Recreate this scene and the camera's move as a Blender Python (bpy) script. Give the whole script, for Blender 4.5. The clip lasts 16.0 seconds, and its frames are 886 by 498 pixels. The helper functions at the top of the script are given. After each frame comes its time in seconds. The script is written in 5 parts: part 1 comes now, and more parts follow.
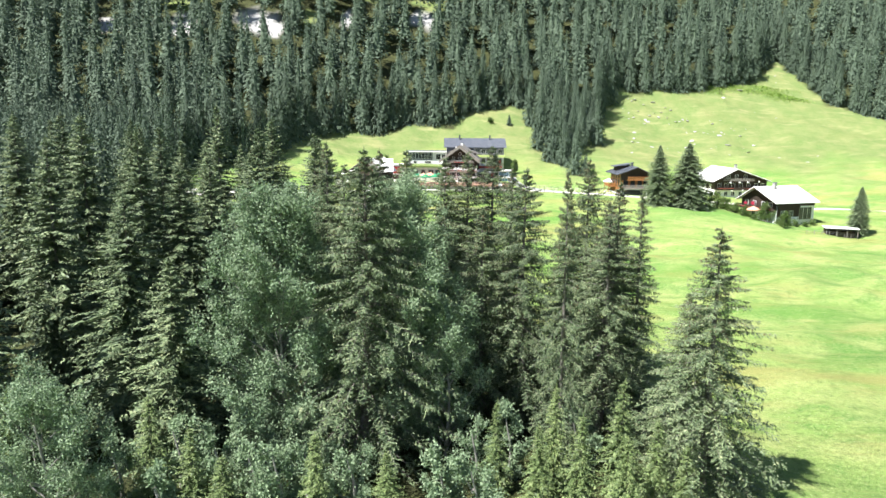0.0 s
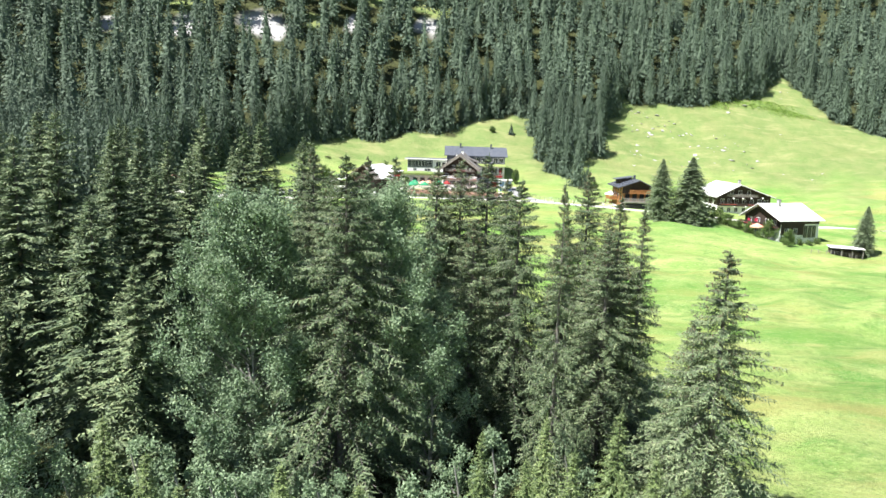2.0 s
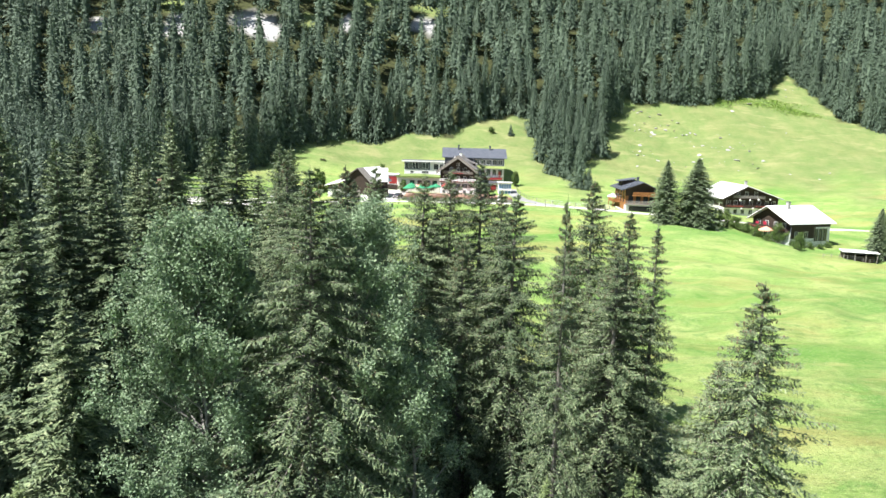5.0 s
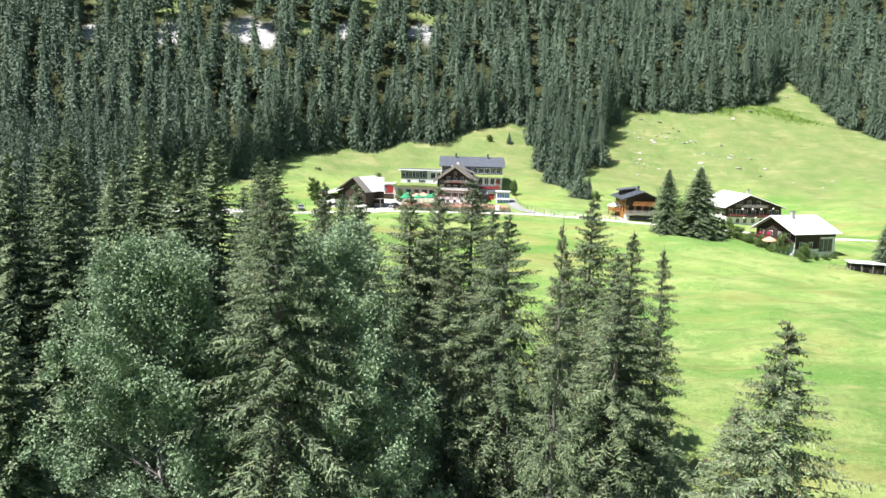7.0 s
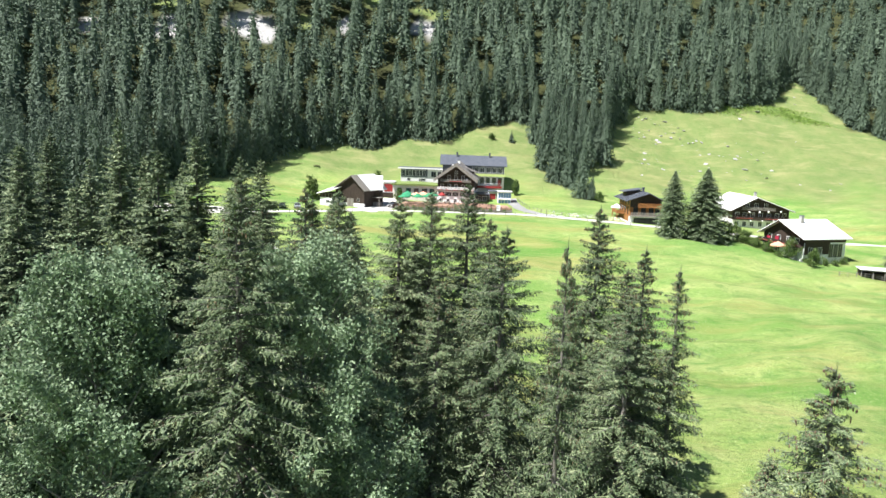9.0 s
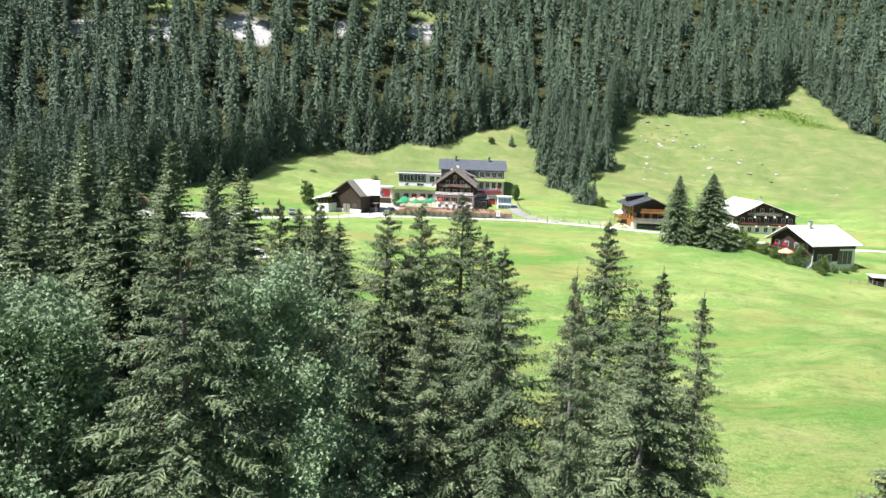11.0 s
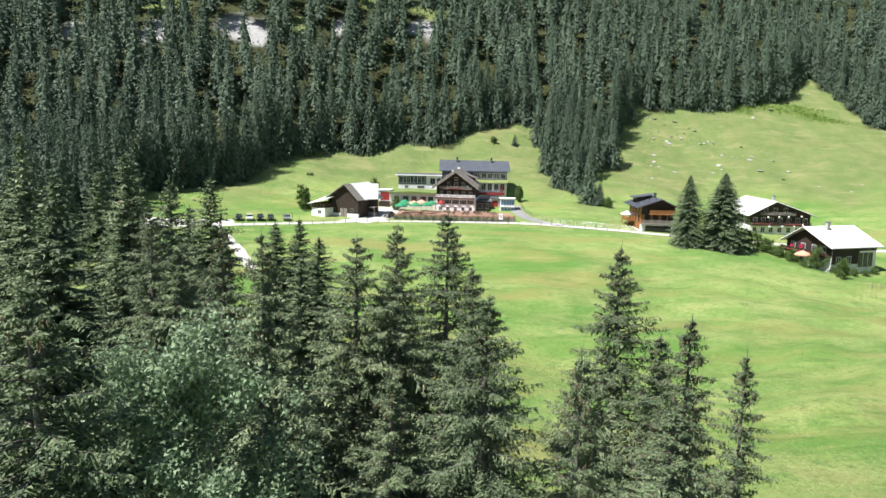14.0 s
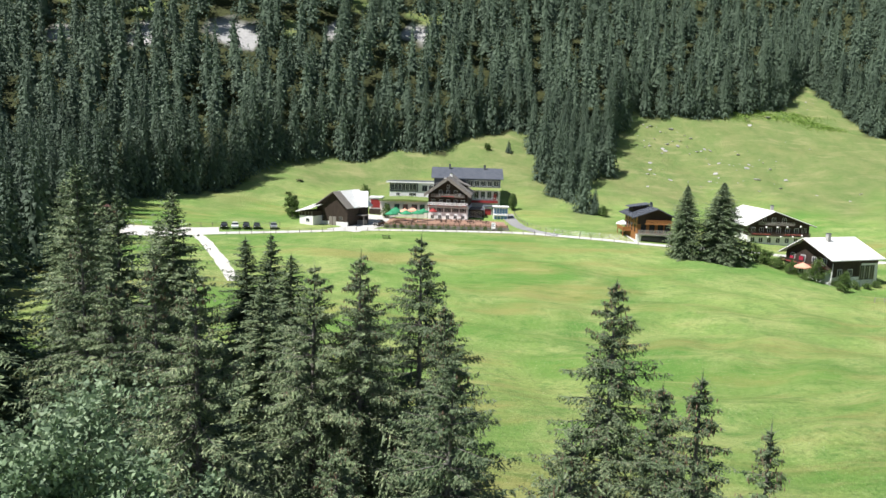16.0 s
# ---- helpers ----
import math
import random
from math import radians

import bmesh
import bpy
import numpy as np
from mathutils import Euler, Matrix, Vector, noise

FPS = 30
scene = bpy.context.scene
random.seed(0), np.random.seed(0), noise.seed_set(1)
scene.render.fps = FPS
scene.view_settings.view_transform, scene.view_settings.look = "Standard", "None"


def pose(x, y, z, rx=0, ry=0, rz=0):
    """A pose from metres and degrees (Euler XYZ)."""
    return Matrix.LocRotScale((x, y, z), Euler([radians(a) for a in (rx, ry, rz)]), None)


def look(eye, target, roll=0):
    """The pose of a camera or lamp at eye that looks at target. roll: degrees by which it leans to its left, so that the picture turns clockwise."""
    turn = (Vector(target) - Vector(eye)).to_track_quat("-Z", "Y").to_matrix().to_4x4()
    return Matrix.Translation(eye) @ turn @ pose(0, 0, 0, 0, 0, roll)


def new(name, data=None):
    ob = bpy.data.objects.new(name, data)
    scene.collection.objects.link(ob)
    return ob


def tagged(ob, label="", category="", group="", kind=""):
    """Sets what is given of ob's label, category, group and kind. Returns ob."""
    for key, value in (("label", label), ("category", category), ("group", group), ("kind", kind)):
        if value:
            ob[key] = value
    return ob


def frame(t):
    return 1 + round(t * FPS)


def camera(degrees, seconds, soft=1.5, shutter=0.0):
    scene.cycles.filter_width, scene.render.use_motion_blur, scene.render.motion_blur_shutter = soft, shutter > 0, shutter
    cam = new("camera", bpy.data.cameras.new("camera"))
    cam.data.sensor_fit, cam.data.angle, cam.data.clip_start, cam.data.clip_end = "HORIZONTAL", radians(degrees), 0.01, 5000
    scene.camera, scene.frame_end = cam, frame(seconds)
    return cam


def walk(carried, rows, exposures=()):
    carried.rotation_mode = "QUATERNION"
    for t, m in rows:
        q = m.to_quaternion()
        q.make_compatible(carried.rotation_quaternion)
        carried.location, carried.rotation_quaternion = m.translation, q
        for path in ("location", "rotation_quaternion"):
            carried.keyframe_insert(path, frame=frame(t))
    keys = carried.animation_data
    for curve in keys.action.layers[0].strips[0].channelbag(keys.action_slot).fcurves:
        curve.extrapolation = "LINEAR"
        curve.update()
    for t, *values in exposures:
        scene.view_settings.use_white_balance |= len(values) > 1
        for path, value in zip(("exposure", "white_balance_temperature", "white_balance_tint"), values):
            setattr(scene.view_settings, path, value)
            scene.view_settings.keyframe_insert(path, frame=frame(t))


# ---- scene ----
cam = camera(65.2, 16.0)
METRES, EYE, TILT, LEAN, TURN = 38.0, 26.0, -10.0, -0.5, 0.0
ROWS = [
    (0.0, 0.0, 0.0, 0.0, 0.0, 0.0, -0.0),
    (0.5, 0.0095, 0.0245, -0.0002, 0.04, 0.23, -0.11),
    (1.0, 0.0179, 0.0466, 0.0007, 0.03, 0.49, -0.66),
    (1.5, 0.0233, 0.0687, 0.0055, 0.02, 0.63, -1.2),
    (2.0, 0.0254, 0.0928, 0.0144, 0.03, 0.63, -1.49),
    (2.5, 0.0277, 0.1196, 0.0243, 0.08, 0.59, -1.58),
    (3.0, 0.0317, 0.1486, 0.033, 0.14, 0.52, -1.52),
    (3.5, 0.0376, 0.1791, 0.0395, 0.21, 0.47, -1.37),
    (4.0, 0.0438, 0.2104, 0.0454, 0.22, 0.44, -1.28),
    (6.5, 0.0731, 0.3534, 0.0862, 0.1, 1.11, -0.97),
    (7.0, 0.0799, 0.3809, 0.0924, 0.17, 1.2, -1.03),
    (7.5, 0.086, 0.4079, 0.1004, 0.2, 1.22, -1.15),
    (8.0, 0.0913, 0.4362, 0.1093, 0.24, 1.16, -1.38),
    (8.5, 0.0948, 0.4679, 0.1179, 0.27, 1.05, -1.58),
    (9.0, 0.097, 0.5024, 0.1259, 0.31, 0.94, -1.63),
    (11.5, 0.1152, 0.6611, 0.1596, 0.39, 1.38, -1.49),
    (12.0, 0.1192, 0.6893, 0.167, 0.5, 1.51, -1.35),
    (12.5, 0.125, 0.7177, 0.1756, 0.62, 1.53, -1.27),
    (13.0, 0.132, 0.7489, 0.185, 0.74, 1.46, -1.2),
    (13.5, 0.1396, 0.7848, 0.1954, 0.83, 1.27, -1.05),
    (14.0, 0.1477, 0.8225, 0.2072, 0.87, 1.09, -0.91),
    (14.5, 0.1561, 0.8585, 0.2192, 0.78, 1.03, -0.92),
    (15.0, 0.1638, 0.8905, 0.2293, 0.62, 1.16, -1.05),
    (15.5, 0.1703, 0.9201, 0.2369, 0.51, 1.38, -1.13),
    (16.0, 0.1771, 0.9488, 0.2436, 0.5, 1.51, -1.15),
]
walk(cam, [(t, pose(0, 0, EYE, TILT, LEAN, TURN) @ pose(METRES * x, METRES * y, METRES * z, 90 + pitch, roll, yaw)) for t, x, y, z, yaw, pitch, roll in ROWS],
     exposures=((0.0, 1.33), (3.5, 1.29), (7.0, 1.15), (9.0, 1.08), (13.0, 0.87), (16.0, 0.57)))

# daylight: high summer sun from the left and a little behind, clear sky
SUN_DIR = Vector((-0.47, -0.26, 0.85)).normalized()
world = bpy.data.worlds.new("sky")
scene.world = world
world.use_nodes = True
wt = world.node_tree
sky = wt.nodes.new("ShaderNodeTexSky")
sky.sky_type, sky.sun_disc = "NISHITA", False
sky.sun_elevation = math.asin(SUN_DIR.z)
sky.sun_rotation = math.atan2(SUN_DIR.x, SUN_DIR.y)
sky.altitude = 1100
wt.links.new(sky.outputs[0], wt.nodes["Background"].inputs[0])
wt.nodes["Background"].inputs[1].default_value = 0.055
sun_data = bpy.data.lights.new("sun", "SUN")
sun_data.energy, sun_data.angle, sun_data.color = 5.0, radians(0.53), (1.0, 0.98, 0.96)
sun = new("sun", sun_data)
sun.matrix_world = look((SUN_DIR * 300)[:], (0, 0, 0))


def material(name, colors, rough=0.7, scale=1.0, fine=12.0, bump=0.0, bump_scale=20.0, metal=0.0, island=0.0, per_object=0.0, spec=0.3, stretch=(1, 1, 1), through_light=0.0):
    """Two scales of noise between two or three colours, a fine relief, and optional shifts from piece to piece."""
    m = bpy.data.materials.new(name)
    m.use_nodes = True
    nt = m.node_tree
    nodes, links = nt.nodes, nt.links
    bsdf = nodes["Principled BSDF"]
    bsdf.inputs["Roughness"].default_value, bsdf.inputs["Metallic"].default_value = rough, metal
    bsdf.inputs["Specular IOR Level"].default_value = spec
    where = nodes.new("ShaderNodeTexCoord")
    mapping = nodes.new("ShaderNodeMapping")
    mapping.inputs["Scale"].default_value = stretch
    links.new(where.outputs["Object"], mapping.inputs["Vector"])

    def tex(s, detail=4):
        n = nodes.new("ShaderNodeTexNoise")
        n.inputs["Scale"].default_value, n.inputs["Detail"].default_value = s, detail
        links.new(mapping.outputs[0], n.inputs["Vector"])
        return n.outputs["Fac"]

    def mix(fac, a, b):
        n = nodes.new("ShaderNodeMix")
        n.data_type = "RGBA"
        for sock, v in ((n.inputs["Factor"], fac), (n.inputs["A"], a), (n.inputs["B"], b)):
            if isinstance(v, (tuple, float)):
                sock.default_value = v
            else:
                links.new(v, sock)
        return n.outputs["Result"]

    def span(v, lo, hi):
        n = nodes.new("ShaderNodeMapRange")
        n.inputs["From Min"].default_value, n.inputs["From Max"].default_value = lo, hi
        links.new(v, n.inputs["Value"])
        return n.outputs["Result"]
    cols = [(*c, 1.0) for c in colors]
    out = mix(span(tex(scale), 0.35, 0.65), cols[0], cols[1])
    if len(cols) > 2:
        out = mix(span(tex(fine, 6), 0.52, 0.72), out, cols[2])
    for amount, kind in ((island, "ShaderNodeNewGeometry"), (per_object, "ShaderNodeObjectInfo")):
        if amount:
            n = nodes.new(kind)
            r = n.outputs["Random Per Island"] if island and kind == "ShaderNodeNewGeometry" else n.outputs["Random"]
            hsv = nodes.new("ShaderNodeHueSaturation")
            v = nodes.new("ShaderNodeMapRange")
            v.inputs["To Min"].default_value, v.inputs["To Max"].default_value = 1 - amount, 1 + amount
            links.new(r, v.inputs["Value"])
            links.new(v.outputs["Result"], hsv.inputs["Value"])
            h = nodes.new("ShaderNodeMapRange")
            h.inputs["To Min"].default_value, h.inputs["To Max"].default_value = 0.5 + 0.04 * amount, 0.5 - 0.04 * amount
            links.new(r, h.inputs["Value"])
            links.new(h.outputs["Result"], hsv.inputs["Hue"])
            links.new(out, hsv.inputs["Color"])
            out = hsv.outputs["Color"]
    links.new(out, bsdf.inputs["Base Color"])
    if bump:
        b = nodes.new("ShaderNodeBump")
        b.inputs["Strength"].default_value, b.inputs["Distance"].default_value = bump, 0.05
        links.new(tex(bump_scale, 5), b.inputs["Height"])
        links.new(b.outputs[0], bsdf.inputs["Normal"])
    if through_light:
        t = nodes.new("ShaderNodeBsdfTranslucent")
        links.new(out, t.inputs["Color"])
        ms = nodes.new("ShaderNodeMixShader")
        ms.inputs[0].default_value = through_light
        links.new(bsdf.outputs[0], ms.inputs[1])
        links.new(t.outputs[0], ms.inputs[2])
        links.new(ms.outputs[0], nodes["Material Output"].inputs["Surface"])
    return m


def ground_material():
    m = bpy.data.materials.new("pasture")
    m.use_nodes = True
    nt = m.node_tree
    nodes, links = nt.nodes, nt.links
    bsdf = nodes["Principled BSDF"]
    bsdf.inputs["Roughness"].default_value, bsdf.inputs["Specular IOR Level"].default_value = 0.9, 0.15
    geo = nodes.new("ShaderNodeNewGeometry")

    def tex(s, detail=5, stretch=(1, 1, 1), rough=0.55):
        mp = nodes.new("ShaderNodeMapping")
        mp.inputs["Scale"].default_value = stretch
        links.new(geo.outputs["Position"], mp.inputs["Vector"])
        n = nodes.new("ShaderNodeTexNoise")
        n.inputs["Scale"].default_value, n.inputs["Detail"].default_value, n.inputs["Roughness"].default_value = s, detail, rough
        links.new(mp.outputs[0], n.inputs["Vector"])
        return n.outputs["Fac"]

    def span(v, lo, hi, to=1.0):
        n = nodes.new("ShaderNodeMapRange")
        n.inputs["From Min"].default_value, n.inputs["From Max"].default_value, n.inputs["To Max"].default_value = lo, hi, to
        links.new(v, n.inputs["Value"])
        return n.outputs["Result"]

    def mix(fac, a, b):
        n = nodes.new("ShaderNodeMix")
        n.data_type = "RGBA"
        for sock, v in ((n.inputs["Factor"], fac), (n.inputs["A"], a), (n.inputs["B"], b)):
            if isinstance(v, tuple):
                sock.default_value = v
            else:
                links.new(v, sock)
        return n.outputs["Result"]
    out = mix(span(tex(0.045, 4), 0.38, 0.62), (0.137, 0.268, 0.054, 1), (0.276, 0.378, 0.098, 1))
    out = mix(span(tex(0.11, 7, (0.9, 1.1, 1), 0.62), 0.47, 0.62, 0.68), out, (0.397, 0.433, 0.155, 1))
    out = mix(span(tex(0.33, 6, (0.9, 1.1, 1), 0.7), 0.53, 0.62, 0.65), out, (0.115, 0.250, 0.050, 1))
    out = mix(span(tex(0.9, 6, (0.9, 1.1, 1), 0.75), 0.50, 0.66, 0.45), out, (0.113, 0.209, 0.047, 1))
    out = mix(span(tex(2.6, 6, (1, 1, 1), 0.8), 0.50, 0.64, 0.55), out, (0.430, 0.480, 0.190, 1))
    out = mix(span(tex(2.0, 6, (1, 1, 1), 0.85), 0.54, 0.64, 0.75), out, (0.074, 0.137, 0.030, 1))
    out = mix(span(tex(0.030, 6, (0.7, 1.5, 1), 0.60), 0.50, 0.60, 0.60), out, (0.105, 0.255, 0.036, 1))
    out = mix(span(tex(0.044, 8, (0.5, 1.9, 1), 0.68), 0.51, 0.62, 0.72), out, (0.310, 0.285, 0.092, 1))
    out = mix(span(tex(0.19, 7, (0.35, 1.9, 1), 0.72), 0.54, 0.66, 0.60), out, (0.370, 0.360, 0.140, 1))
    out = mix(span(tex(0.15, 7, (0.4, 1.8, 1), 0.70), 0.57, 0.66, 0.55), out, (0.085, 0.190, 0.032, 1))
    out = mix(span(tex(7.0, 4, (1, 1, 1), 0.8), 0.52, 0.66, 0.50), out, (0.098, 0.178, 0.050, 1))
    out = mix(span(tex(5.3, 3, (1, 1, 1), 0.8), 0.63, 0.71, 0.70), out, (0.640, 0.680, 0.440, 1))
    att = nodes.new("ShaderNodeVertexColor")
    att.layer_name = "cover"
    sep = nodes.new("ShaderNodeSeparateColor")
    links.new(att.outputs["Color"], sep.inputs[0])
    # olive-tan upper turf, its colour also darkened for the slope's weaker light
    grazed_dim = mix(span(tex(0.16, 7, (1, 1, 1), 0.65), 0.42, 0.62), (0.142, 0.205, 0.062, 1), (0.210, 0.240, 0.088, 1))
    grazed_dim = mix(span(tex(0.13, 8, (0.5, 1.8, 1), 0.72), 0.52, 0.64, 0.7), grazed_dim, (0.330, 0.310, 0.145, 1))
    grazed_dim = mix(span(tex(0.30, 7, (0.5, 1.5, 1), 0.75), 0.55, 0.66, 0.6), grazed_dim, (0.115, 0.185, 0.045, 1))
    grazed_dim = mix(span(tex(0.9, 7, (1, 1, 1), 0.8), 0.50, 0.66, 0.6), grazed_dim, (0.245, 0.245, 0.110, 1))
    grazed_dim = mix(span(tex(0.55, 8, (0.7, 1.3, 1), 0.85), 0.66, 0.72, 0.7), grazed_dim, (0.420, 0.410, 0.340, 1))
    graze_dim_share = nodes.new("ShaderNodeMath")
    graze_dim_share.operation, graze_dim_share.inputs[1].default_value = "MULTIPLY", 0.88
    links.new(sep.outputs[2], graze_dim_share.inputs[0])
    out = mix(graze_dim_share.outputs[0], out, grazed_dim)
    floor_ = mix(span(tex(0.5, 6), 0.4, 0.65), (0.045, 0.050, 0.020, 1), (0.075, 0.085, 0.030, 1))
    out = mix(sep.outputs[1], out, floor_)
    gravel = mix(span(tex(0.8, 8, (1, 1, 1), 0.75), 0.35, 0.7), (0.52, 0.51, 0.49, 1), (0.36, 0.35, 0.34, 1))
    out = mix(sep.outputs[0], out, gravel)
    sat = nodes.new("ShaderNodeHueSaturation")
    sat.inputs["Saturation"].default_value = 0.97
    links.new(out, sat.inputs["Color"])
    out = sat.outputs["Color"]
    links.new(out, bsdf.inputs["Base Color"])
    b = nodes.new("ShaderNodeBump")
    b.inputs["Strength"].default_value, b.inputs["Distance"].default_value = 1.0, 0.4
    links.new(tex(1.3, 8, (1, 1, 1), 0.8), b.inputs["Height"])
    tussock = nodes.new("ShaderNodeBump")
    tussock.inputs["Strength"].default_value, tussock.inputs["Distance"].default_value = 1.0, 0.5
    links.new(tex(0.30, 6, (0.75, 1.2, 1), 0.7), tussock.inputs["Height"])
    links.new(tussock.outputs[0], b.inputs["Normal"])
    links.new(b.outputs[0], bsdf.inputs["Normal"])
    return m


M_GROUND = ground_material()
M_NEEDLE = material("spruce_needles", [(0.116, 0.168, 0.082), (0.160, 0.212, 0.110), (0.256, 0.284, 0.158)], 0.58, 0.35, 3.0, island=0.58, per_object=0.20, spec=0.35, through_light=0.10)
M_YOUNG = material("young_spruce_needles", [(0.150, 0.215, 0.078), (0.190, 0.255, 0.100), (0.240, 0.280, 0.130)], 0.5, 0.4, 3.0, island=0.45, per_object=0.1, spec=0.4, through_light=0.16)
M_PALENEEDLE = material("pale_spruce_needles", [(0.165, 0.220, 0.120), (0.210, 0.270, 0.155), (0.270, 0.310, 0.195)], 0.6, 0.4, 3.0, island=0.35, spec=0.35, through_light=0.22)
M_NEEDLE_FAR = material("far_spruce_needles", [(0.076, 0.112, 0.074), (0.102, 0.146, 0.095)], 0.7, 0.08, 3.0, island=0.34, per_object=0.15, spec=0.25, through_light=0.14)
M_LEAF = material("alder_leaves", [(0.186, 0.270, 0.148), (0.234, 0.318, 0.188), (0.292, 0.358, 0.232)], 0.62, 0.4, 2.0, island=0.36, per_object=0.12, spec=0.25, through_light=0.18)
M_BARK = material("spruce_bark", [(0.12, 0.105, 0.09), (0.19, 0.17, 0.15), (0.34, 0.33, 0.31)], 0.9, 2.0, 14.0, 0.6, 25)
M_PALEBARK = material("alder_bark", [(0.26, 0.25, 0.22), (0.34, 0.33, 0.30), (0.12, 0.11, 0.09)], 0.85, 1.5, 10.0, 0.4, 25)
M_CONE = material("spruce_cones", [(0.16, 0.11, 0.070), (0.23, 0.165, 0.11)], 0.8, 3, island=0.3)
M_GRAVEL = material("pale_gravel", [(0.52, 0.50, 0.46), (0.60, 0.58, 0.54), (0.40, 0.38, 0.34)], 0.95, 0.3, 6, 0.3, 30)
M_ASPHALT = material("grey_tarmac", [(0.22, 0.22, 0.22), (0.28, 0.28, 0.27), (0.34, 0.33, 0.31)], 0.9, 0.3, 5, 0.2, 40)
M_ROCK = material("limestone", [(0.34, 0.33, 0.31), (0.46, 0.45, 0.42), (0.24, 0.23, 0.21)], 0.9, 0.8, 5, 0.7, 8)
M_DARKWOOD = material("dark_weathered_boards", [(0.036, 0.026, 0.020), (0.056, 0.040, 0.030), (0.085, 0.064, 0.050)], 0.8, 0.7, 9, 0.3, 18, stretch=(6, 6, 0.6))
M_GREYWOOD = material("silver_grey_boards", [(0.20, 0.18, 0.16), (0.28, 0.26, 0.23), (0.15, 0.13, 0.11)], 0.85, 0.7, 9, 0.3, 18, stretch=(5, 5, 0.6))
M_ORANGEWOOD = material("oiled_larch_boards", [(0.30, 0.13, 0.045), (0.37, 0.17, 0.062), (0.22, 0.095, 0.032)], 0.6, 0.9, 8, 0.2, 18, stretch=(0.6, 0.6, 5))
M_WHITE = material("white_render", [(0.80, 0.79, 0.77), (0.84, 0.83, 0.81), (0.70, 0.68, 0.64)], 0.85, 0.4, 5, 0.15, 30)
M_CREAM = material("cream_render", [(0.68, 0.66, 0.58), (0.74, 0.72, 0.65), (0.58, 0.55, 0.47)], 0.85, 0.4, 5, 0.15, 30)
M_TINROOF = material("pale_sheet_metal_roof", [(0.76, 0.76, 0.74), (0.82, 0.82, 0.80), (0.64, 0.62, 0.58)], 0.6, 0.5, 4, 0.1, 10, spec=0.5, stretch=(1, 1, 1))
M_SLATE = material("blue_grey_roof", [(0.075, 0.085, 0.105), (0.105, 0.115, 0.135), (0.14, 0.145, 0.16)], 0.55, 0.6, 6, 0.2, 20)
M_SHINGLE = material("weathered_larch_shingles", [(0.17, 0.155, 0.145), (0.25, 0.235, 0.22), (0.12, 0.105, 0.095)], 0.85, 0.8, 6, 0.5, 12)
M_FLOWER = material("geranium_flowers", [(0.45, 0.06, 0.07), (0.30, 0.10, 0.07), (0.10, 0.16, 0.05)], 0.8, 3.0, 9)
M_RED = material("red_paint", [(0.30, 0.035, 0.035), (0.36, 0.05, 0.045), (0.24, 0.03, 0.03)], 0.6, 0.8, 6)
M_GLASS = material("window_glass", [(0.03, 0.035, 0.04), (0.05, 0.055, 0.06)], 0.12, 0.8, 3, spec=0.6)
M_TERRA = material("terracotta_boards", [(0.34, 0.20, 0.14), (0.40, 0.25, 0.18), (0.26, 0.15, 0.11)], 0.8, 0.6, 5, 0.2, 15)
M_GREENCLOTH = material("green_canvas", [(0.03, 0.22, 0.10), (0.05, 0.28, 0.14)], 0.8, 1.2, 8)
M_ORANGECLOTH = material("orange_canvas", [(0.66, 0.33, 0.22), (0.72, 0.40, 0.28)], 0.8, 1.2, 8)
M_TURFROOF = material("turf_roof", [(0.14, 0.21, 0.06), (0.22, 0.27, 0.09), (0.10, 0.16, 0.04)], 0.95, 0.5, 4, 0.6, 8)
M_METAL = material("grey_metal", [(0.30, 0.30, 0.31), (0.38, 0.38, 0.39)], 0.4, 1, 6, metal=0.8)
M_LIME = material("lime_fascia", [(0.48, 0.58, 0.18), (0.55, 0.64, 0.25)], 0.7, 1, 6)
M_PINKROOF = material("faded_red_tiles", [(0.42, 0.20, 0.16), (0.52, 0.28, 0.23), (0.34, 0.16, 0.13)], 0.85, 1.0, 6, 0.4, 10)

# the lie of the land: spot heights, joined by a smooth surface
HILLS = [
    (0, -140, -5), (150, -100, -6), (-150, -100, -2), (0, 0, 0), (38.6, 73, 0.9), (57.5, 126, 1.3), (46, 128, -0.6),
    (91, 167, -1), (70, 198, 3.7), (45, 214, 5.6), (-70, 203, 6), (-50, 209, 6), (-30, 226, 6), (-9, 217, 6), (22, 229, 6),
    (57, 209, 5.5), (6, 262, 8), (62, 240, 6.0), (106, 256, 4), (150, 210, 1), (-31, 293, 22.7), (28, 304, 27.4),
    (72, 305, 20), (103, 335, 32), (116, 348, 42), (187, 396, 62), (-81, 342, 75), (-4, 387, 88), (-75, 250, 13),
    (-150, 220, 22), (-40, 60, 1), (-90, 120, 4),
]
FAR = [(-260, 440, 160), (0, 560, 210), (220, 560, 170), (260, 300, 20), (300, 60, -8), (380, 460, 100), (-400, 200, 60), (-400, 620, 300), (0, 760, 330), (400, 760, 290), (-300, -100, 5)]
CTRL = np.array(HILLS + FAR, float)
def tps(r2):
    return np.where(r2 > 0, r2 * np.log(np.maximum(r2, 1e-9)), 0)
def solve_hills():
    c = CTRL[:, :2] / 100
    n = len(c)
    k = tps(((c[:, None] - c[None]) ** 2).sum(2)) + np.eye(n) * 0.02
    q = np.hstack((np.ones((n, 1)), c))
    a = np.block([[k, q], [q.T, np.zeros((3, 3))]])
    return np.linalg.solve(a, np.hstack((CTRL[:, 2], np.zeros(3))))
COEF = solve_hills()
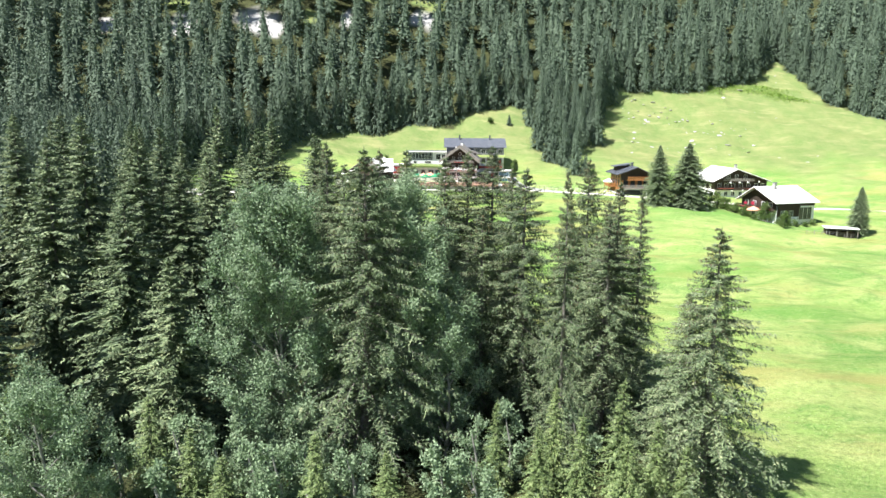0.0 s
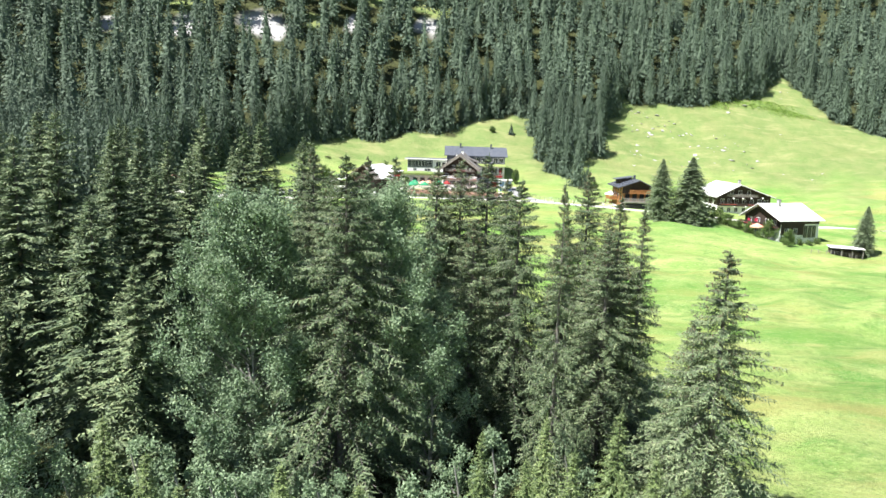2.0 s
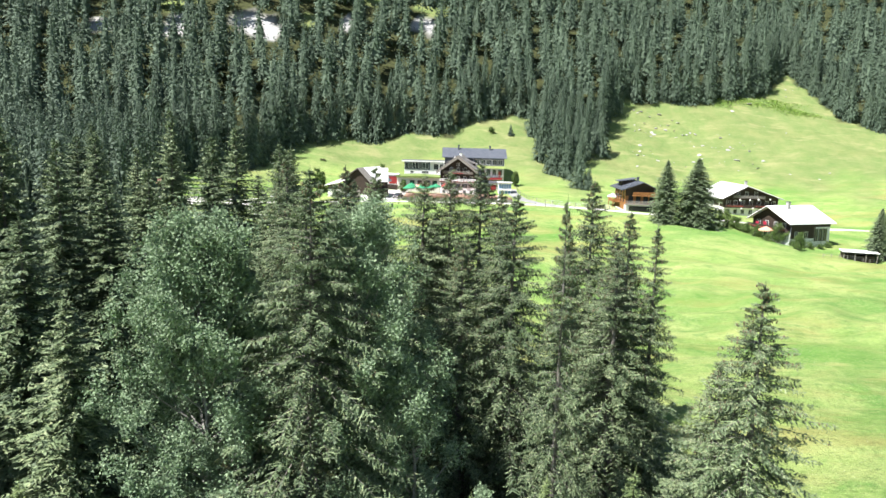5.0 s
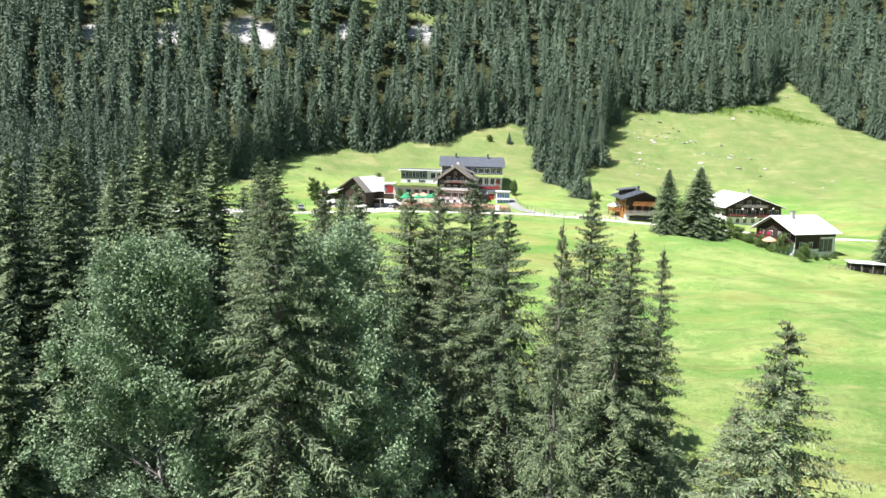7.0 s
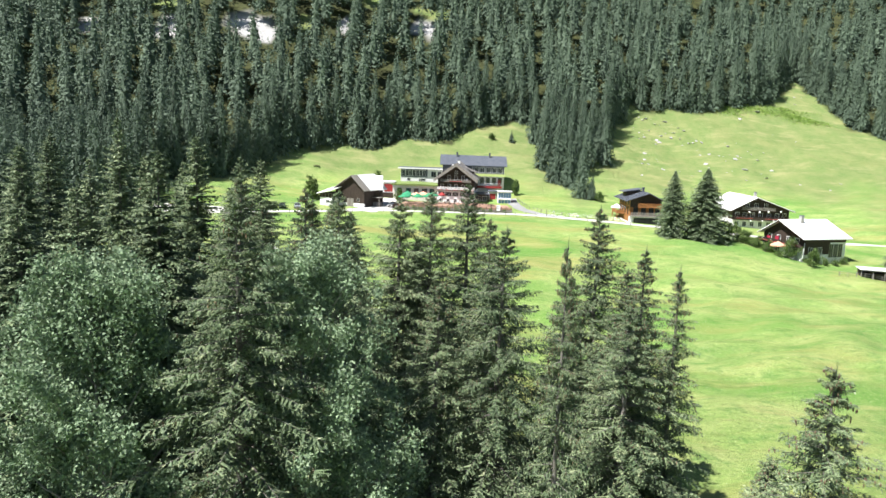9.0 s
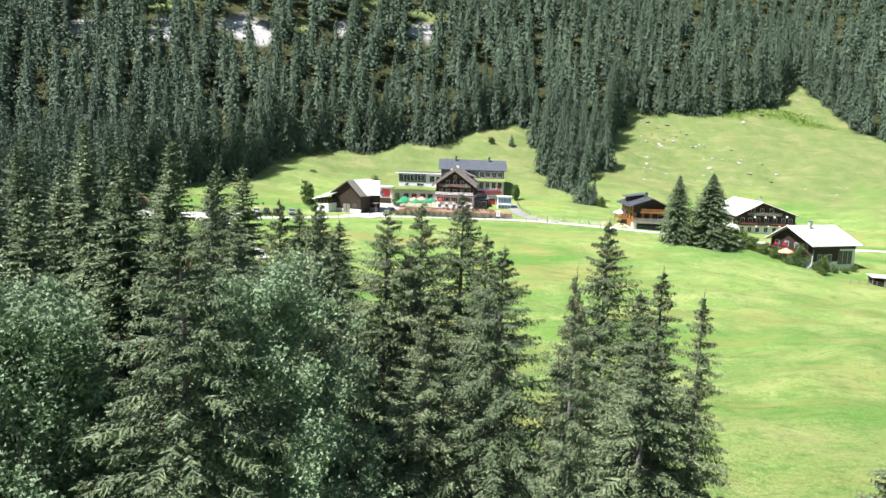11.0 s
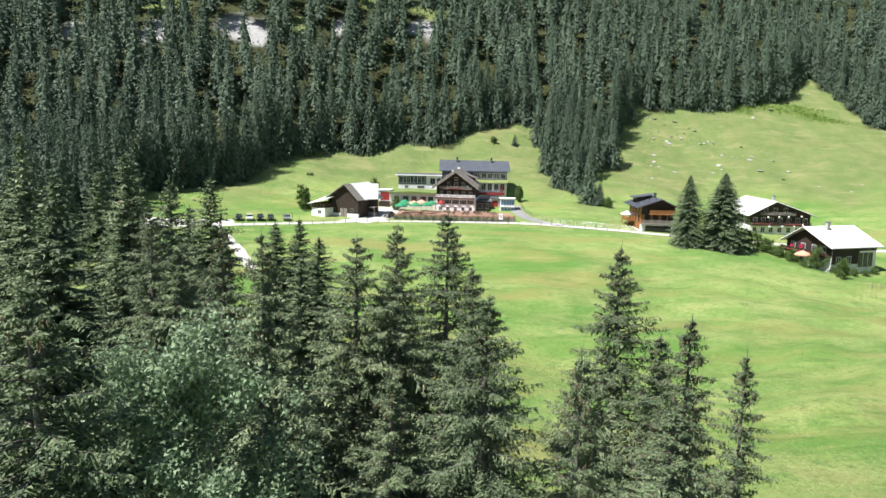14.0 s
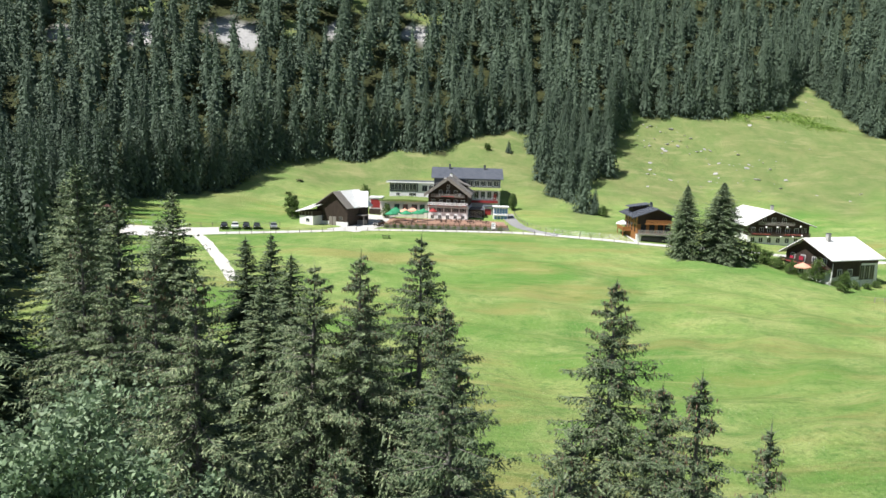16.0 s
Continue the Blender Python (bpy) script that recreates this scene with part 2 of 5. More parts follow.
def height(x, y):
    x, y = np.asarray(x, float), np.asarray(y, float)
    xs, ys = np.clip(x, -420, 420) / 100, np.clip(y, -160, 780) / 100
    out = COEF[-3] + COEF[-2] * xs + COEF[-1] * ys
    for (cx, cy, _), w in zip(CTRL, COEF):
        out = out + w * tps((xs - cx / 100) ** 2 + (ys - cy / 100) ** 2)
    # low swells and hollows of the pasture, fading to nothing on the yard by the road
    swell = 0.55 * np.sin(x * 0.13 + 1.4 * np.sin(y * 0.071 + 1)) * np.sin(y * 0.12 + 1.3 + 0.9 * np.sin(x * 0.06)) + 0.28 * np.sin(x * 0.29 + y * 0.23 + 2 + 1.1 * np.sin(x * 0.11 - y * 0.17))
    swell = swell + 0.16 * np.sin(y * 0.75 + 1.6 * np.sin(x * 0.09) + x * 0.12) * np.sin(x * 0.07 + y * 0.05)
    hummocky = np.clip((x - 12) / 25, 0, 1) * np.clip((175 - y) / 25, 0, 1) * np.clip((y - 62) / 20, 0, 1) * np.clip((98 - x) / 15, 0, 1)
    swell = swell + hummocky * (0.80 * np.sin(y * 0.27 + 2.2 * np.sin(x * 0.075 + 0.6) + 0.11 * x) * (0.6 + 0.4 * np.sin(x * 0.08 - y * 0.05)) + 0.34 * np.sin(y * 0.50 - x * 0.30 + 1.5 * np.sin(x * 0.13 + y * 0.07)))
    calm = np.clip((np.hypot((x + 5) / 95, (y - 232) / 32) - 1) * 3, 0, 1)
    return out + swell * calm * np.clip((y+60) / 80, 0, 1)


WOOD_EDGE = [(-420, 130), (-140, 150), (-110, 215), (-88, 232), (-70, 250), (-57, 279), (-43, 292), (-30, 294), (-14, 300), (0, 302), (20, 316), (36, 322), (66, 312),
             (84, 352), (102, 352), (119, 352), (156, 366), (180, 395), (189, 402), (194, 350), (225, 325), (320, 270), (500, 240)]
SCREES = [(-86, 339.5, 11, 8), (-10, 375, 8, 7), (-118.5, 327, 4.5, 9), (-149, 317, 5, 6), (-47.5, 360, 3, 6)]
GLADES = [(-125, 343, 10, 7), (-64, 352, 5, 7), (-9, 389, 9, 7), (-100, 372, 14, 8), (-150, 345, 10, 7), (-40, 385, 8, 6)]


def in_wood(x, y):
    ex, ey = np.array(WOOD_EDGE, float).T
    return y > np.interp(x, ex, ey)


def blot(x, y, spots, soft=0.25):
    out = np.zeros(np.shape(x))
    for cx, cy, rx, ry in spots:
        d = np.hypot((x - cx) / rx, (y - cy) / ry) + 0.22 * np.sin(x * 0.5 + cy) * np.sin(y * 0.43 + cx)
        out = np.maximum(out, np.clip((1 - d) / soft + 0.5, 0, 1))
    return out


def link_mesh(name, verts, faces, material, smooth=False):
    verts, faces = np.asarray(verts, np.float32), np.asarray(faces, np.int32)
    me = bpy.data.meshes.new(name)
    n, k = faces.shape
    me.vertices.add(len(verts))
    me.vertices.foreach_set("co", verts.ravel())
    me.loops.add(n * k)
    me.loops.foreach_set("vertex_index", faces.ravel())
    me.polygons.add(n)
    me.polygons.foreach_set("loop_start", np.arange(0, n * k, k, dtype=np.int32))
    me.polygons.foreach_set("use_smooth", np.full(n, smooth))
    me.update(calc_edges=True)
    me.materials.append(material)
    return me


def steps(*runs):
    out = []
    for a, b, d in runs:
        out += list(np.arange(a, b, d))
    return np.array(out + [runs[-1][1]], float)


gx = steps((-2600, -600, 200), (-600, -200, 20), (-200, -90, 5), (-90, 140, 1.6), (140, 240, 4), (240, 600, 20), (600, 2600, 200))
gy = steps((-2600, -200, 200), (-200, 20, 10), (20, 340, 1.6), (340, 440, 4), (440, 800, 15), (800, 2600, 200))
GX, GY = np.meshgrid(gx, gy)
GZ = height(GX, GY)
nx, ny = len(gx), len(gy)
ids = np.arange(nx * ny).reshape(ny, nx)
ground_mesh = link_mesh("ground", np.stack((GX, GY, GZ), 2).reshape(-1, 3),
                        np.stack((ids[:-1, :-1], ids[:-1, 1:], ids[1:, 1:], ids[1:, :-1]), 2).reshape(-1, 4), M_GROUND, True)
cover = ground_mesh.color_attributes.new("cover", "FLOAT_COLOR", "POINT")


def near_wood(x, y):
    """Soft-edged forest floor round the stands of trees below the cable and in the valley."""
    out = blot(x, y, [(-14, 62, 26, 28), (10, 57, 11, 17), (-30, 90, 28, 34)], 0.35)
    return np.maximum(out, np.clip((np.where(y < 125, -46, -64 - (y - 125) * 0.3) - x) / 8, 0, 1) * np.clip((198 - y) / 6, 0, 1) * np.clip((y - 20) / 20, 0, 1))


mask = np.zeros((ny, nx, 4), np.float32)
mask[..., 0] = blot(GX, GY, SCREES)
ragged = GX + 2.2 * np.sin(GY * 0.31) + 2 * np.sin(GX * 0.7 + GY * 0.55), GY + 2.2 * np.sin(GX * 0.27 + 1) + 2 * np.sin(GX * 0.5 - GY * 0.63)
mask[..., 1] = np.maximum(in_wood(*ragged), np.clip(near_wood(*ragged), 0, 1)) * (1 - blot(GX, GY, GLADES))
# upper turf by height; this cover also carries the slope's painted dimming
mask[..., 2] = np.clip((GZ - np.where(GX > 45, 5.5, 8.5) + 2.5 * np.sin(GX * 0.11 + GY * 0.06) + 1.5 * np.sin(GX * 0.31 - GY * 0.2)) / 9, 0, 1)
mask[..., 3] = 1
cover.data.foreach_set("color", mask.ravel())
ground = tagged(new("ground", ground_mesh), "sloping alpine pasture with mown grass and forest floor", "ground", kind="structure")


# ---- trees ----
def part(name, me, parent, label=""):
    ob = new(name, me)
    ob.parent = parent
    return tagged(ob, label)


def rooted(name, x, y, label, category, group="", turn=0.0, size=1.0, wide=None, sink=0.15, kind=""):
    base = new(name)
    base.empty_display_size = 0.3
    w = wide or size
    base.matrix_basis = pose(x, y, float(height(x, y)) - sink, 0, 0, turn) @ Matrix.Diagonal((w, w, size, 1))
    return tagged(base, label, category, group, kind)


def tube(path, radii, sides=7):
    """A tapered round limb along a path: vertices and quads."""
    path, out, faces = np.asarray(path, float), [], []
    for i, (p, r) in enumerate(zip(path, radii)):
        d = path[min(i + 1, len(path) - 1)] - path[max(i - 1, 0)]
        d = d / (np.linalg.norm(d) + 1e-9)
        u = np.cross(d, (0.31, 0.95, 0.1))
        u /= np.linalg.norm(u)
        v = np.cross(d, u)
        a = np.arange(sides) * 2 * math.pi / sides
        out.append(p + r * (np.cos(a)[:, None] * u + np.sin(a)[:, None] * v))
    for i in range(len(path) - 1):
        for j in range(sides):
            k = (j + 1) % sides
            faces.append((i * sides + j, i * sides + k, (i + 1) * sides + k, (i + 1) * sides + j))
    return np.concatenate(out), np.array(faces)


def shards(o, d, w):
    """Slim three-cornered sprays that taper from o to o + d."""
    n = len(o)
    return np.stack((o - w, o + w, o + d), 1).reshape(-1, 3), np.arange(n * 3).reshape(n, 3)


def join(pieces):
    vs, fs, k = [], [], 0
    for v, f in pieces:
        vs.append(v)
        fs.append(f + k)
        k += len(v)
    return np.concatenate(vs), np.concatenate(fs)


def unit(a):
    return a / (np.linalg.norm(a, axis=-1, keepdims=True) + 1e-9)


def profile(f, power):
    """Reach of the boughs at a share of the height."""
    return min((1 - f) ** (power + 0.10), 1.7 * (1 - f))


def spruce(seed, h, rmax, step, per, twigs, feather, power=0.72, bare=0.06, thin=0.0, cones=0, fat=1.0, longest=0.62, tuft=0.19):
    """A Norway spruce: trunk, whorls of drooping branches with hanging sprays, and cones near the top."""
    rng = np.random.default_rng(seed)
    close = feather > 2
    bend = rng.normal(0, 0.10, 2)
    o_all, d_all, w_all, arms, cone_at = [], [], [], [], []
    z = h * bare
    side_r = 1 + 0.18 * np.sin(np.arange(16) * 1.7 + rng.uniform(0, 6, 1))
    while z < h - 0.25:
        f = z / h
        reach = rmax * profile(f, power) * min(1, 0.80 + 1.6 * f) + 0.05
        count = max(5, int(round(per * (0.75 + 0.25 * (1 - f)) + rng.uniform(-1, 1))))
        a0 = rng.uniform(0, 7)
        for b in range(count):
            if rng.uniform() < thin:
                continue
            az = a0 + b * 2 * math.pi / count + rng.normal(0, 0.18)
            ln = reach * rng.uniform(0.72, 1.14) * side_r[int(az * 2.5) % 16]
            if ln < 0.12:
                continue
            zz = z + rng.normal(0, step * 0.3)
            out = np.array((math.cos(az), math.sin(az), 0.0))
            side = np.array((-out[1], out[0], 0.0))
            rise = 0.62 * f ** 2 - 0.10 + rng.normal(0, 0.08)
            sag = 0.58 * (1 - f) + 0.14
            n = max(min(5, int(twigs)), int(twigs * (0.45 + 0.55 * ln / rmax)))
            s = np.linspace(0.16, 1.0, n) + rng.normal(0, 0.015, n)
            sway = np.array((bend[0] * math.sin(f * 3), bend[1] * math.sin(f * 2.3), 0))
            p = sway + out * (ln * s)[:, None] + np.array((0, 0, 1.0)) * (zz + ln * (rise * s - sag * s ** 2 + 0.40 * sag * s ** 4))[:, None]
            if close:
                k = np.array((0, n // 2, n - 1))
                arms.append(tube(np.vstack((sway + (0, 0, zz), p[k] + (0, 0, 0.02))), (0.024 + 0.010 * ln, 0.014 + 0.006 * ln, 0.010, 0.004), 3))
            # a mat of needles inside the fringe of sprays of a far bough
            for lean in () if close else (-0.16, 0.16):
                root, tip_ = sway + (0, 0, zz) + out * 0.05 * ln, p[-1] * 0.45 + p[n // 2] * 0.55 + side * lean * ln
                o_all.append(root[None]), d_all.append((tip_ - root)[None]), w_all.append((side * ln * rng.uniform(0.09, 0.14) * 0.45 + np.array((0, 0, 1.0)) * rng.normal(0, 0.05) * ln)[None])
            for sign in (-1, 1, 0):
                tl = np.clip(ln * (0.32 * (1.08 - s) + 0.07), 0.20 - 0.10 * f, longest) * rng.uniform(0.6, 1.25, n)
                if sign:
                    d = unit(sign * side * rng.uniform(0.5, 1.0, (n, 1)) + out * rng.uniform(0.35, 0.9, (n, 1)) + np.array((0, 0, 1)) * rng.uniform(-0.50, 0.05, (n, 1)))
                else:
                    d = unit(out * rng.uniform(0.1, 1.0, (n, 1)) + side * rng.normal(0, 0.3, (n, 1)) + np.array((0, 0, 1)) * rng.uniform(-1.0, -0.2, (n, 1)) * (1.2 - f))
                    tl = tl * (1.15 if close else 0.85)
                    d = unit(d - (0, 0, 0.9)) if close else d
                up = unit(np.array((0, 0, 1.0)) + rng.normal(0, 0.35, (n, 3)))
                w = unit(np.cross(d, up)) * (tl * rng.uniform(0.10, 0.18, n) * (0.55 if close else fat))[:, None]
                o_all.append(p), d_all.append(d * tl[:, None]), w_all.append(w)
                for _ in range(feather - 1):
                    # small tufts all along the spray, hanging a little
                    q = p + d * (tl * rng.uniform(0.10, 0.95, n))[:, None] + rng.normal(0, 0.03, (n, 3))
                    d2 = unit(d + rng.normal(0, 0.75, (n, 3)) * (1, 1, 0.6) + (0, 0, -0.22))
                    t2 = tuft * (1.10 - 0.60 * f) * rng.uniform(0.65, 1.35, n)
                    w2 = unit(np.cross(d2, up + rng.normal(0, 0.4, (n, 3)))) * (t2 * rng.uniform(0.20, 0.32, n))[:, None]
                    o_all.append(q), d_all.append(d2 * t2[:, None]), w_all.append(w2)
            if cones and f > 0.56 and rng.uniform() < cones:
                c = p[rng.integers(n // 2, n, 5)] + rng.normal(0, 0.08, (5, 3))
                cone_at.append(c)
        z += step * rng.uniform(0.8, 1.2) * (1.0 - 0.58 * f)
    tip = np.array((bend[0] * 0.14, bend[1] * 0.75, h - 0.5))
    for lift, ln, rise in ((-0.2, 0.55, 0.35), (0.0, 0.46, 0.5), (0.25, 0.30, 0.6)):
        a = rng.uniform(0, 6) + np.arange(5) * 1.257
        d = np.stack((np.cos(a), np.sin(a), np.full(5, rise)), 1) * ln
        o_all.append(np.repeat(tip[None] + (0, 0, lift), 5, 0)), d_all.append(d), w_all.append(np.stack((-np.sin(a), np.cos(a), np.zeros(5)), 1) * 0.05)
    o_all.append(np.repeat(tip[None], 3, 0)), d_all.append(np.array([(0.05, 0, 1.05), (-0.04, 0.03, 0.95), (0, -0.05, 0.85)])), w_all.append(np.array([(0.03, 0, 0), (0, 0.03, 0), (0.02, 0.02, 0)]))
    crown = shards(np.concatenate(o_all), np.concatenate(d_all), np.concatenate(w_all))
    fs = np.linspace(0, 1, 9)
    path = np.stack((bend[0] * np.sin(fs * 3), bend[1] * np.sin(fs * 2.3), fs * (h - 0.1)), 1)
    trunk = tube(path, 0.012 * h * (1 - fs) ** 0.85 + 0.012, 8)
    if arms:
        trunk = join([trunk] + arms)
    cone = None
    if cone_at:
        c = np.concatenate(cone_at)
        oct_v = 1.25 * np.array([(0.022, 0, -0.07), (0, 0.022, -0.07), (-0.022, 0, -0.07), (0, -0.022, -0.07), (0, 0, 0.01), (0, 0, -0.17)])
        tri = np.array([(0, 1, 4), (1, 2, 4), (2, 3, 4), (3, 0, 4), (1, 0, 5), (2, 1, 5), (3, 2, 5), (0, 3, 5)])
        cone = ((c[:, None] + oct_v[None]).reshape(-1, 3), (tri[None] + 6 * np.arange(len(c))[:, None, None]).reshape(-1, 3))
    return crown, trunk, cone


def spruce_meshes(kind, arrays, needle):
    if len(arrays) == 2:
        fs = np.linspace(0, 1, 5)
        arrays = arrays, tube(np.stack((0 * fs, 0 * fs, fs * 22), 1), 0.28 * (1 - fs) + 0.02, 7), None
    crown, trunk, cone = arrays
    out = [link_mesh(kind + "_crown", *crown, needle), link_mesh(kind + "_trunk", *trunk, M_BARK, True)]
    if cone:
        out.append(link_mesh(kind + "_cones", *cone, M_CONE))
    return out


def plant(meshes, x, y, h_scale, w_scale, turn, label, group, name="spruce_tree"):
    t = rooted(name, x, y, label, "tree", group, turn, h_scale, w_scale)
    part("crown", meshes[0], t)
    part("trunk", meshes[1], t)
    if len(meshes) > 2:
        part("cone_cluster", meshes[2], t, "brown hanging cones near the top")["kind"] = "stuff"
    return t


def plain_spruce(seed, h, rmax, step, per, power, bare):
    """A far spruce: a full cone of overlapping drooping boughs, each with two hanging side sprays."""
    rng = np.random.default_rng(seed)
    o_all, d_all, w_all = [], [], []
    up = np.array((0, 0, 1.0))
    lobes = rng.uniform(0, 6.28, 3)
    z = h * bare
    while z < h - 0.3:
        f = z / h
        n = max(5, int(per * (1 - 0.45 * f)))
        az = rng.uniform(0, 7) + np.arange(n) * 2 * math.pi / n + rng.normal(0, 0.30, n)
        ln = (rmax * profile(f, power + 0.20) * min(1, 0.80 + 1.2 * f) + 0.12) * rng.uniform(0.70, 1.12, n) * (1 + 0.12 * np.sin(az * 2 + lobes[0] + f * 9) + 0.08 * np.sin(az * 3 + lobes[1] - f * 14))
        out = np.stack((np.cos(az), np.sin(az), np.zeros(n)), 1)
        side = np.stack((-out[:, 1], out[:, 0], np.zeros(n)), 1)
        # hanging sprays that overlap like shingles on the cone of the crown
        for reach, count in ((0.92, n), (0.66, n)):
            k = rng.permutation(n)[:count]
            turn_ = rng.normal(0, 0.25, (count, 1))
            o = up * (z + rng.normal(0, step * 0.5, count))[:, None] + out[k] * (reach * ln[k] * rng.uniform(0.8, 1.0, count))[:, None] - up * (0.30 * ln[k] * (1 - f))[:, None]
            d = (out[k] * rng.uniform(0.15, 0.75, (count, 1)) + side[k] * turn_ - up * rng.uniform(0.55, 1.0, (count, 1))) * (0.22 * ln[k] + 0.22)[:, None]
            w = (side[k] + out[k] * rng.normal(0, 0.45, (count, 1))) * (ln[k] * rng.uniform(0.9, 1.7, count) / n)[:, None]
            o_all.append(o), d_all.append(d), w_all.append(w)
        z += step * rng.uniform(0.8, 1.2) * (1 - 0.3 * f)
    o_all.append(np.array([(0, 0, h - 0.8)] * 3)), d_all.append(np.array([(0.03, 0, 1.0), (0, 0.03, 1.0), (-0.03, 0, 0.9)])), w_all.append(np.array([(0.06, 0.1, 0), (0.1, -0.06, 0), (0.1, 0, 0)]))
    # the shaded inner body of the crown
    a = np.arange(7) * 0.8976
    o_all.append(np.stack((np.cos(a) * rmax * 0.36, np.sin(a) * rmax * 0.36, np.full(7, h * bare)), 1))
    d_all.append(np.stack((-np.cos(a) * rmax * 0.36, -np.sin(a) * rmax * 0.36, np.full(7, h * (0.86 - bare))), 1))
    w_all.append(np.stack((-np.sin(a), np.cos(a), np.zeros(7)), 1) * rmax * 0.18)
    return shards(np.concatenate(o_all), np.concatenate(d_all), np.concatenate(w_all))


H0 = 23.0
BUSHY = spruce_meshes("bushy_spruce", spruce(55, H0, 5.0, 0.50, 13, 12, 2, 0.38, bare=0.0, fat=1.3, longest=0.9, tuft=0.50), M_PALENEEDLE)
NEAR = [spruce_meshes("near_spruce", spruce(11 + i, H0, r * 1.18, 0.76, 8, round(3.8 * r), 6, pw, thin=th, cones=cn, longest=0.58, tuft=0.175), M_NEEDLE)
        for i, (r, pw, th, cn) in enumerate(((4.7, 0.60, 0.04, 0.35), (4.1, 0.58, 0.06, 0.6), (5.4, 0.62, 0.05, 0.2), (3.5, 0.66, 0.14, 0.8)))]
MID = [spruce_meshes("mid_spruce", spruce(41 + i, H0, r * 1.08, 0.70, 9, 12, 2, pw, fat=1.2, longest=0.75, tuft=0.38), M_NEEDLE) for i, (r, pw) in enumerate(((4.6, 0.58), (4.0, 0.56), (5.1, 0.62)))]
YOUNG = [spruce_meshes("young_spruce", spruce(61 + i, 8.0, r, 0.34, 7, 8, 2, 0.75, bare=0.02, fat=1.2, tuft=0.20), M_YOUNG) for i, r in enumerate((1.9, 2.3))]
FAR_ARR = [plain_spruce(71 + i, H0, r, st, per, pw, bare) for bare, st, per in ((0.28, 0.66, 12), (0.04, 0.68, 12)) for i, (r, pw) in enumerate(((4.5, 0.60), (4.0, 0.56), (4.9, 0.64), (4.3, 0.60)))]
EDGE = [spruce_meshes("edge_spruce", plain_spruce(91 + i, H0, r, 0.37, 24, pw, 0.01), M_NEEDLE_FAR) for i, (r, pw) in enumerate(((4.8, 0.58), (4.2, 0.55), (5.2, 0.62)))]

# spruces close to the way: x, y, height, width, which, label
DENSE = "tall dense dark green spruce with drooping branches"
NEAR_SPRUCES = [
    (17.7, 43.6, 19.0, 1.02, 1, "slim spruce standing alone at the meadow edge"),
    (15.4, 59.5, 20.7, 0.98, 3, "thin spruce with a ragged open crown"),
    (16.6, 57.0, 20.2, 0.78, 3, "sparse half-bare spruce hung with cones"),
    (14.4, 68.2, 22.8, 1.06, 1, "tall spruce with a long bare leader"),
    (13.6, 56.0, 18.5, 1.12, 0, DENSE),
    (15.8, 65.0, 18.8, 1.00, 1, DENSE),
    (17.2, 46.2, 14.3, 0.85, 1, "smaller spruce close behind a taller one at the meadow edge"),
    (11.2, 60.0, 19.0, 0.85, 0, DENSE),
    (8.9, 49.0, 22.6, 0.62, 3, DENSE),
    (7.2, 57.3, 22.6, 0.94, 2, DENSE),
    (5.2, 73.0, 23.6, 1.12, 0, DENSE),
    (2.6, 69.5, 23.0, 1.06, 1, DENSE),
    (0.3, 69.5, 22.6, 1.05, 2, "spruce with pale drooping branch curtains"),
    (-3.2, 64.0, 24.0, 1.0, 0, DENSE),
    (-6.0, 66.5, 23.6, 0.98, 1, "spruce with a long thin leader"),
    (-9.8, 70.4, 21.6, 1.06, 2, DENSE),
    (-11.9, 71.5, 23.6, 0.95, 0, "tall spruce with a long thin leader"),
    (3.5, 57.4, 19.5, 0.94, 1, DENSE),
    (-5.9, 49.6, 24.6, 1.18, 2, "broad very dark spruce with heavy shaded boughs"),
    (6.6, 66.0, 21.5, 0.90, 1, DENSE),
    (-25.0, 54.0, 19.5, 1.12, 0, DENSE),
    (-20.2, 50.2, 15.5, 0.95, 1, "shorter spruce in the shade of taller ones"),
    (-24.6, 64.6, 21.0, 1.06, 2, "olive green spruce behind the grey alder"),
]
turns = random.Random(5)
for x, y, h, w, k, lab in NEAR_SPRUCES:
    plant(NEAR[k] if x > -17 else MID[k], x, y, h / H0, 1.1 * w, turns.uniform(0, 360), lab, "spruces below the cable")
MID_SPRUCES = [(-12.3, 101, 19.5), (-9.8, 100.6, 20.2), (-7.3, 98, 19.0), (-17, 96, 23.5), (-22, 90, 26), (-15, 82, 24.5), (-20, 76, 25), (-27, 84, 27), (-5, 80, 20), (1, 84, 18),
               (-23.4, 70, 23), (-30, 74, 25), (-28, 64, 24), (-34, 60, 24), (-36, 70, 26), (-43.6, 80.5, 26.5), (-40, 90, 25), (-51, 115, 25), (-44, 102, 24), (-36, 96, 23), (-29, 104, 21), (-26, 114, 19), (-34, 118, 21), (-42, 124, 22),
               # (-40, 52) and (-46, 62) are out of view, added to shade the left
               (-33, 46, 22), (-40, 52, 24), (-46, 62, 25), (-55, 90, 26), (-58, 104, 25)]
for x, y, h in MID_SPRUCES:
    plant(MID[turns.randrange(3)], x, y, h / H0, turns.uniform(1.0, 1.25), turns.uniform(0, 360), DENSE, "spruces of the near wood")


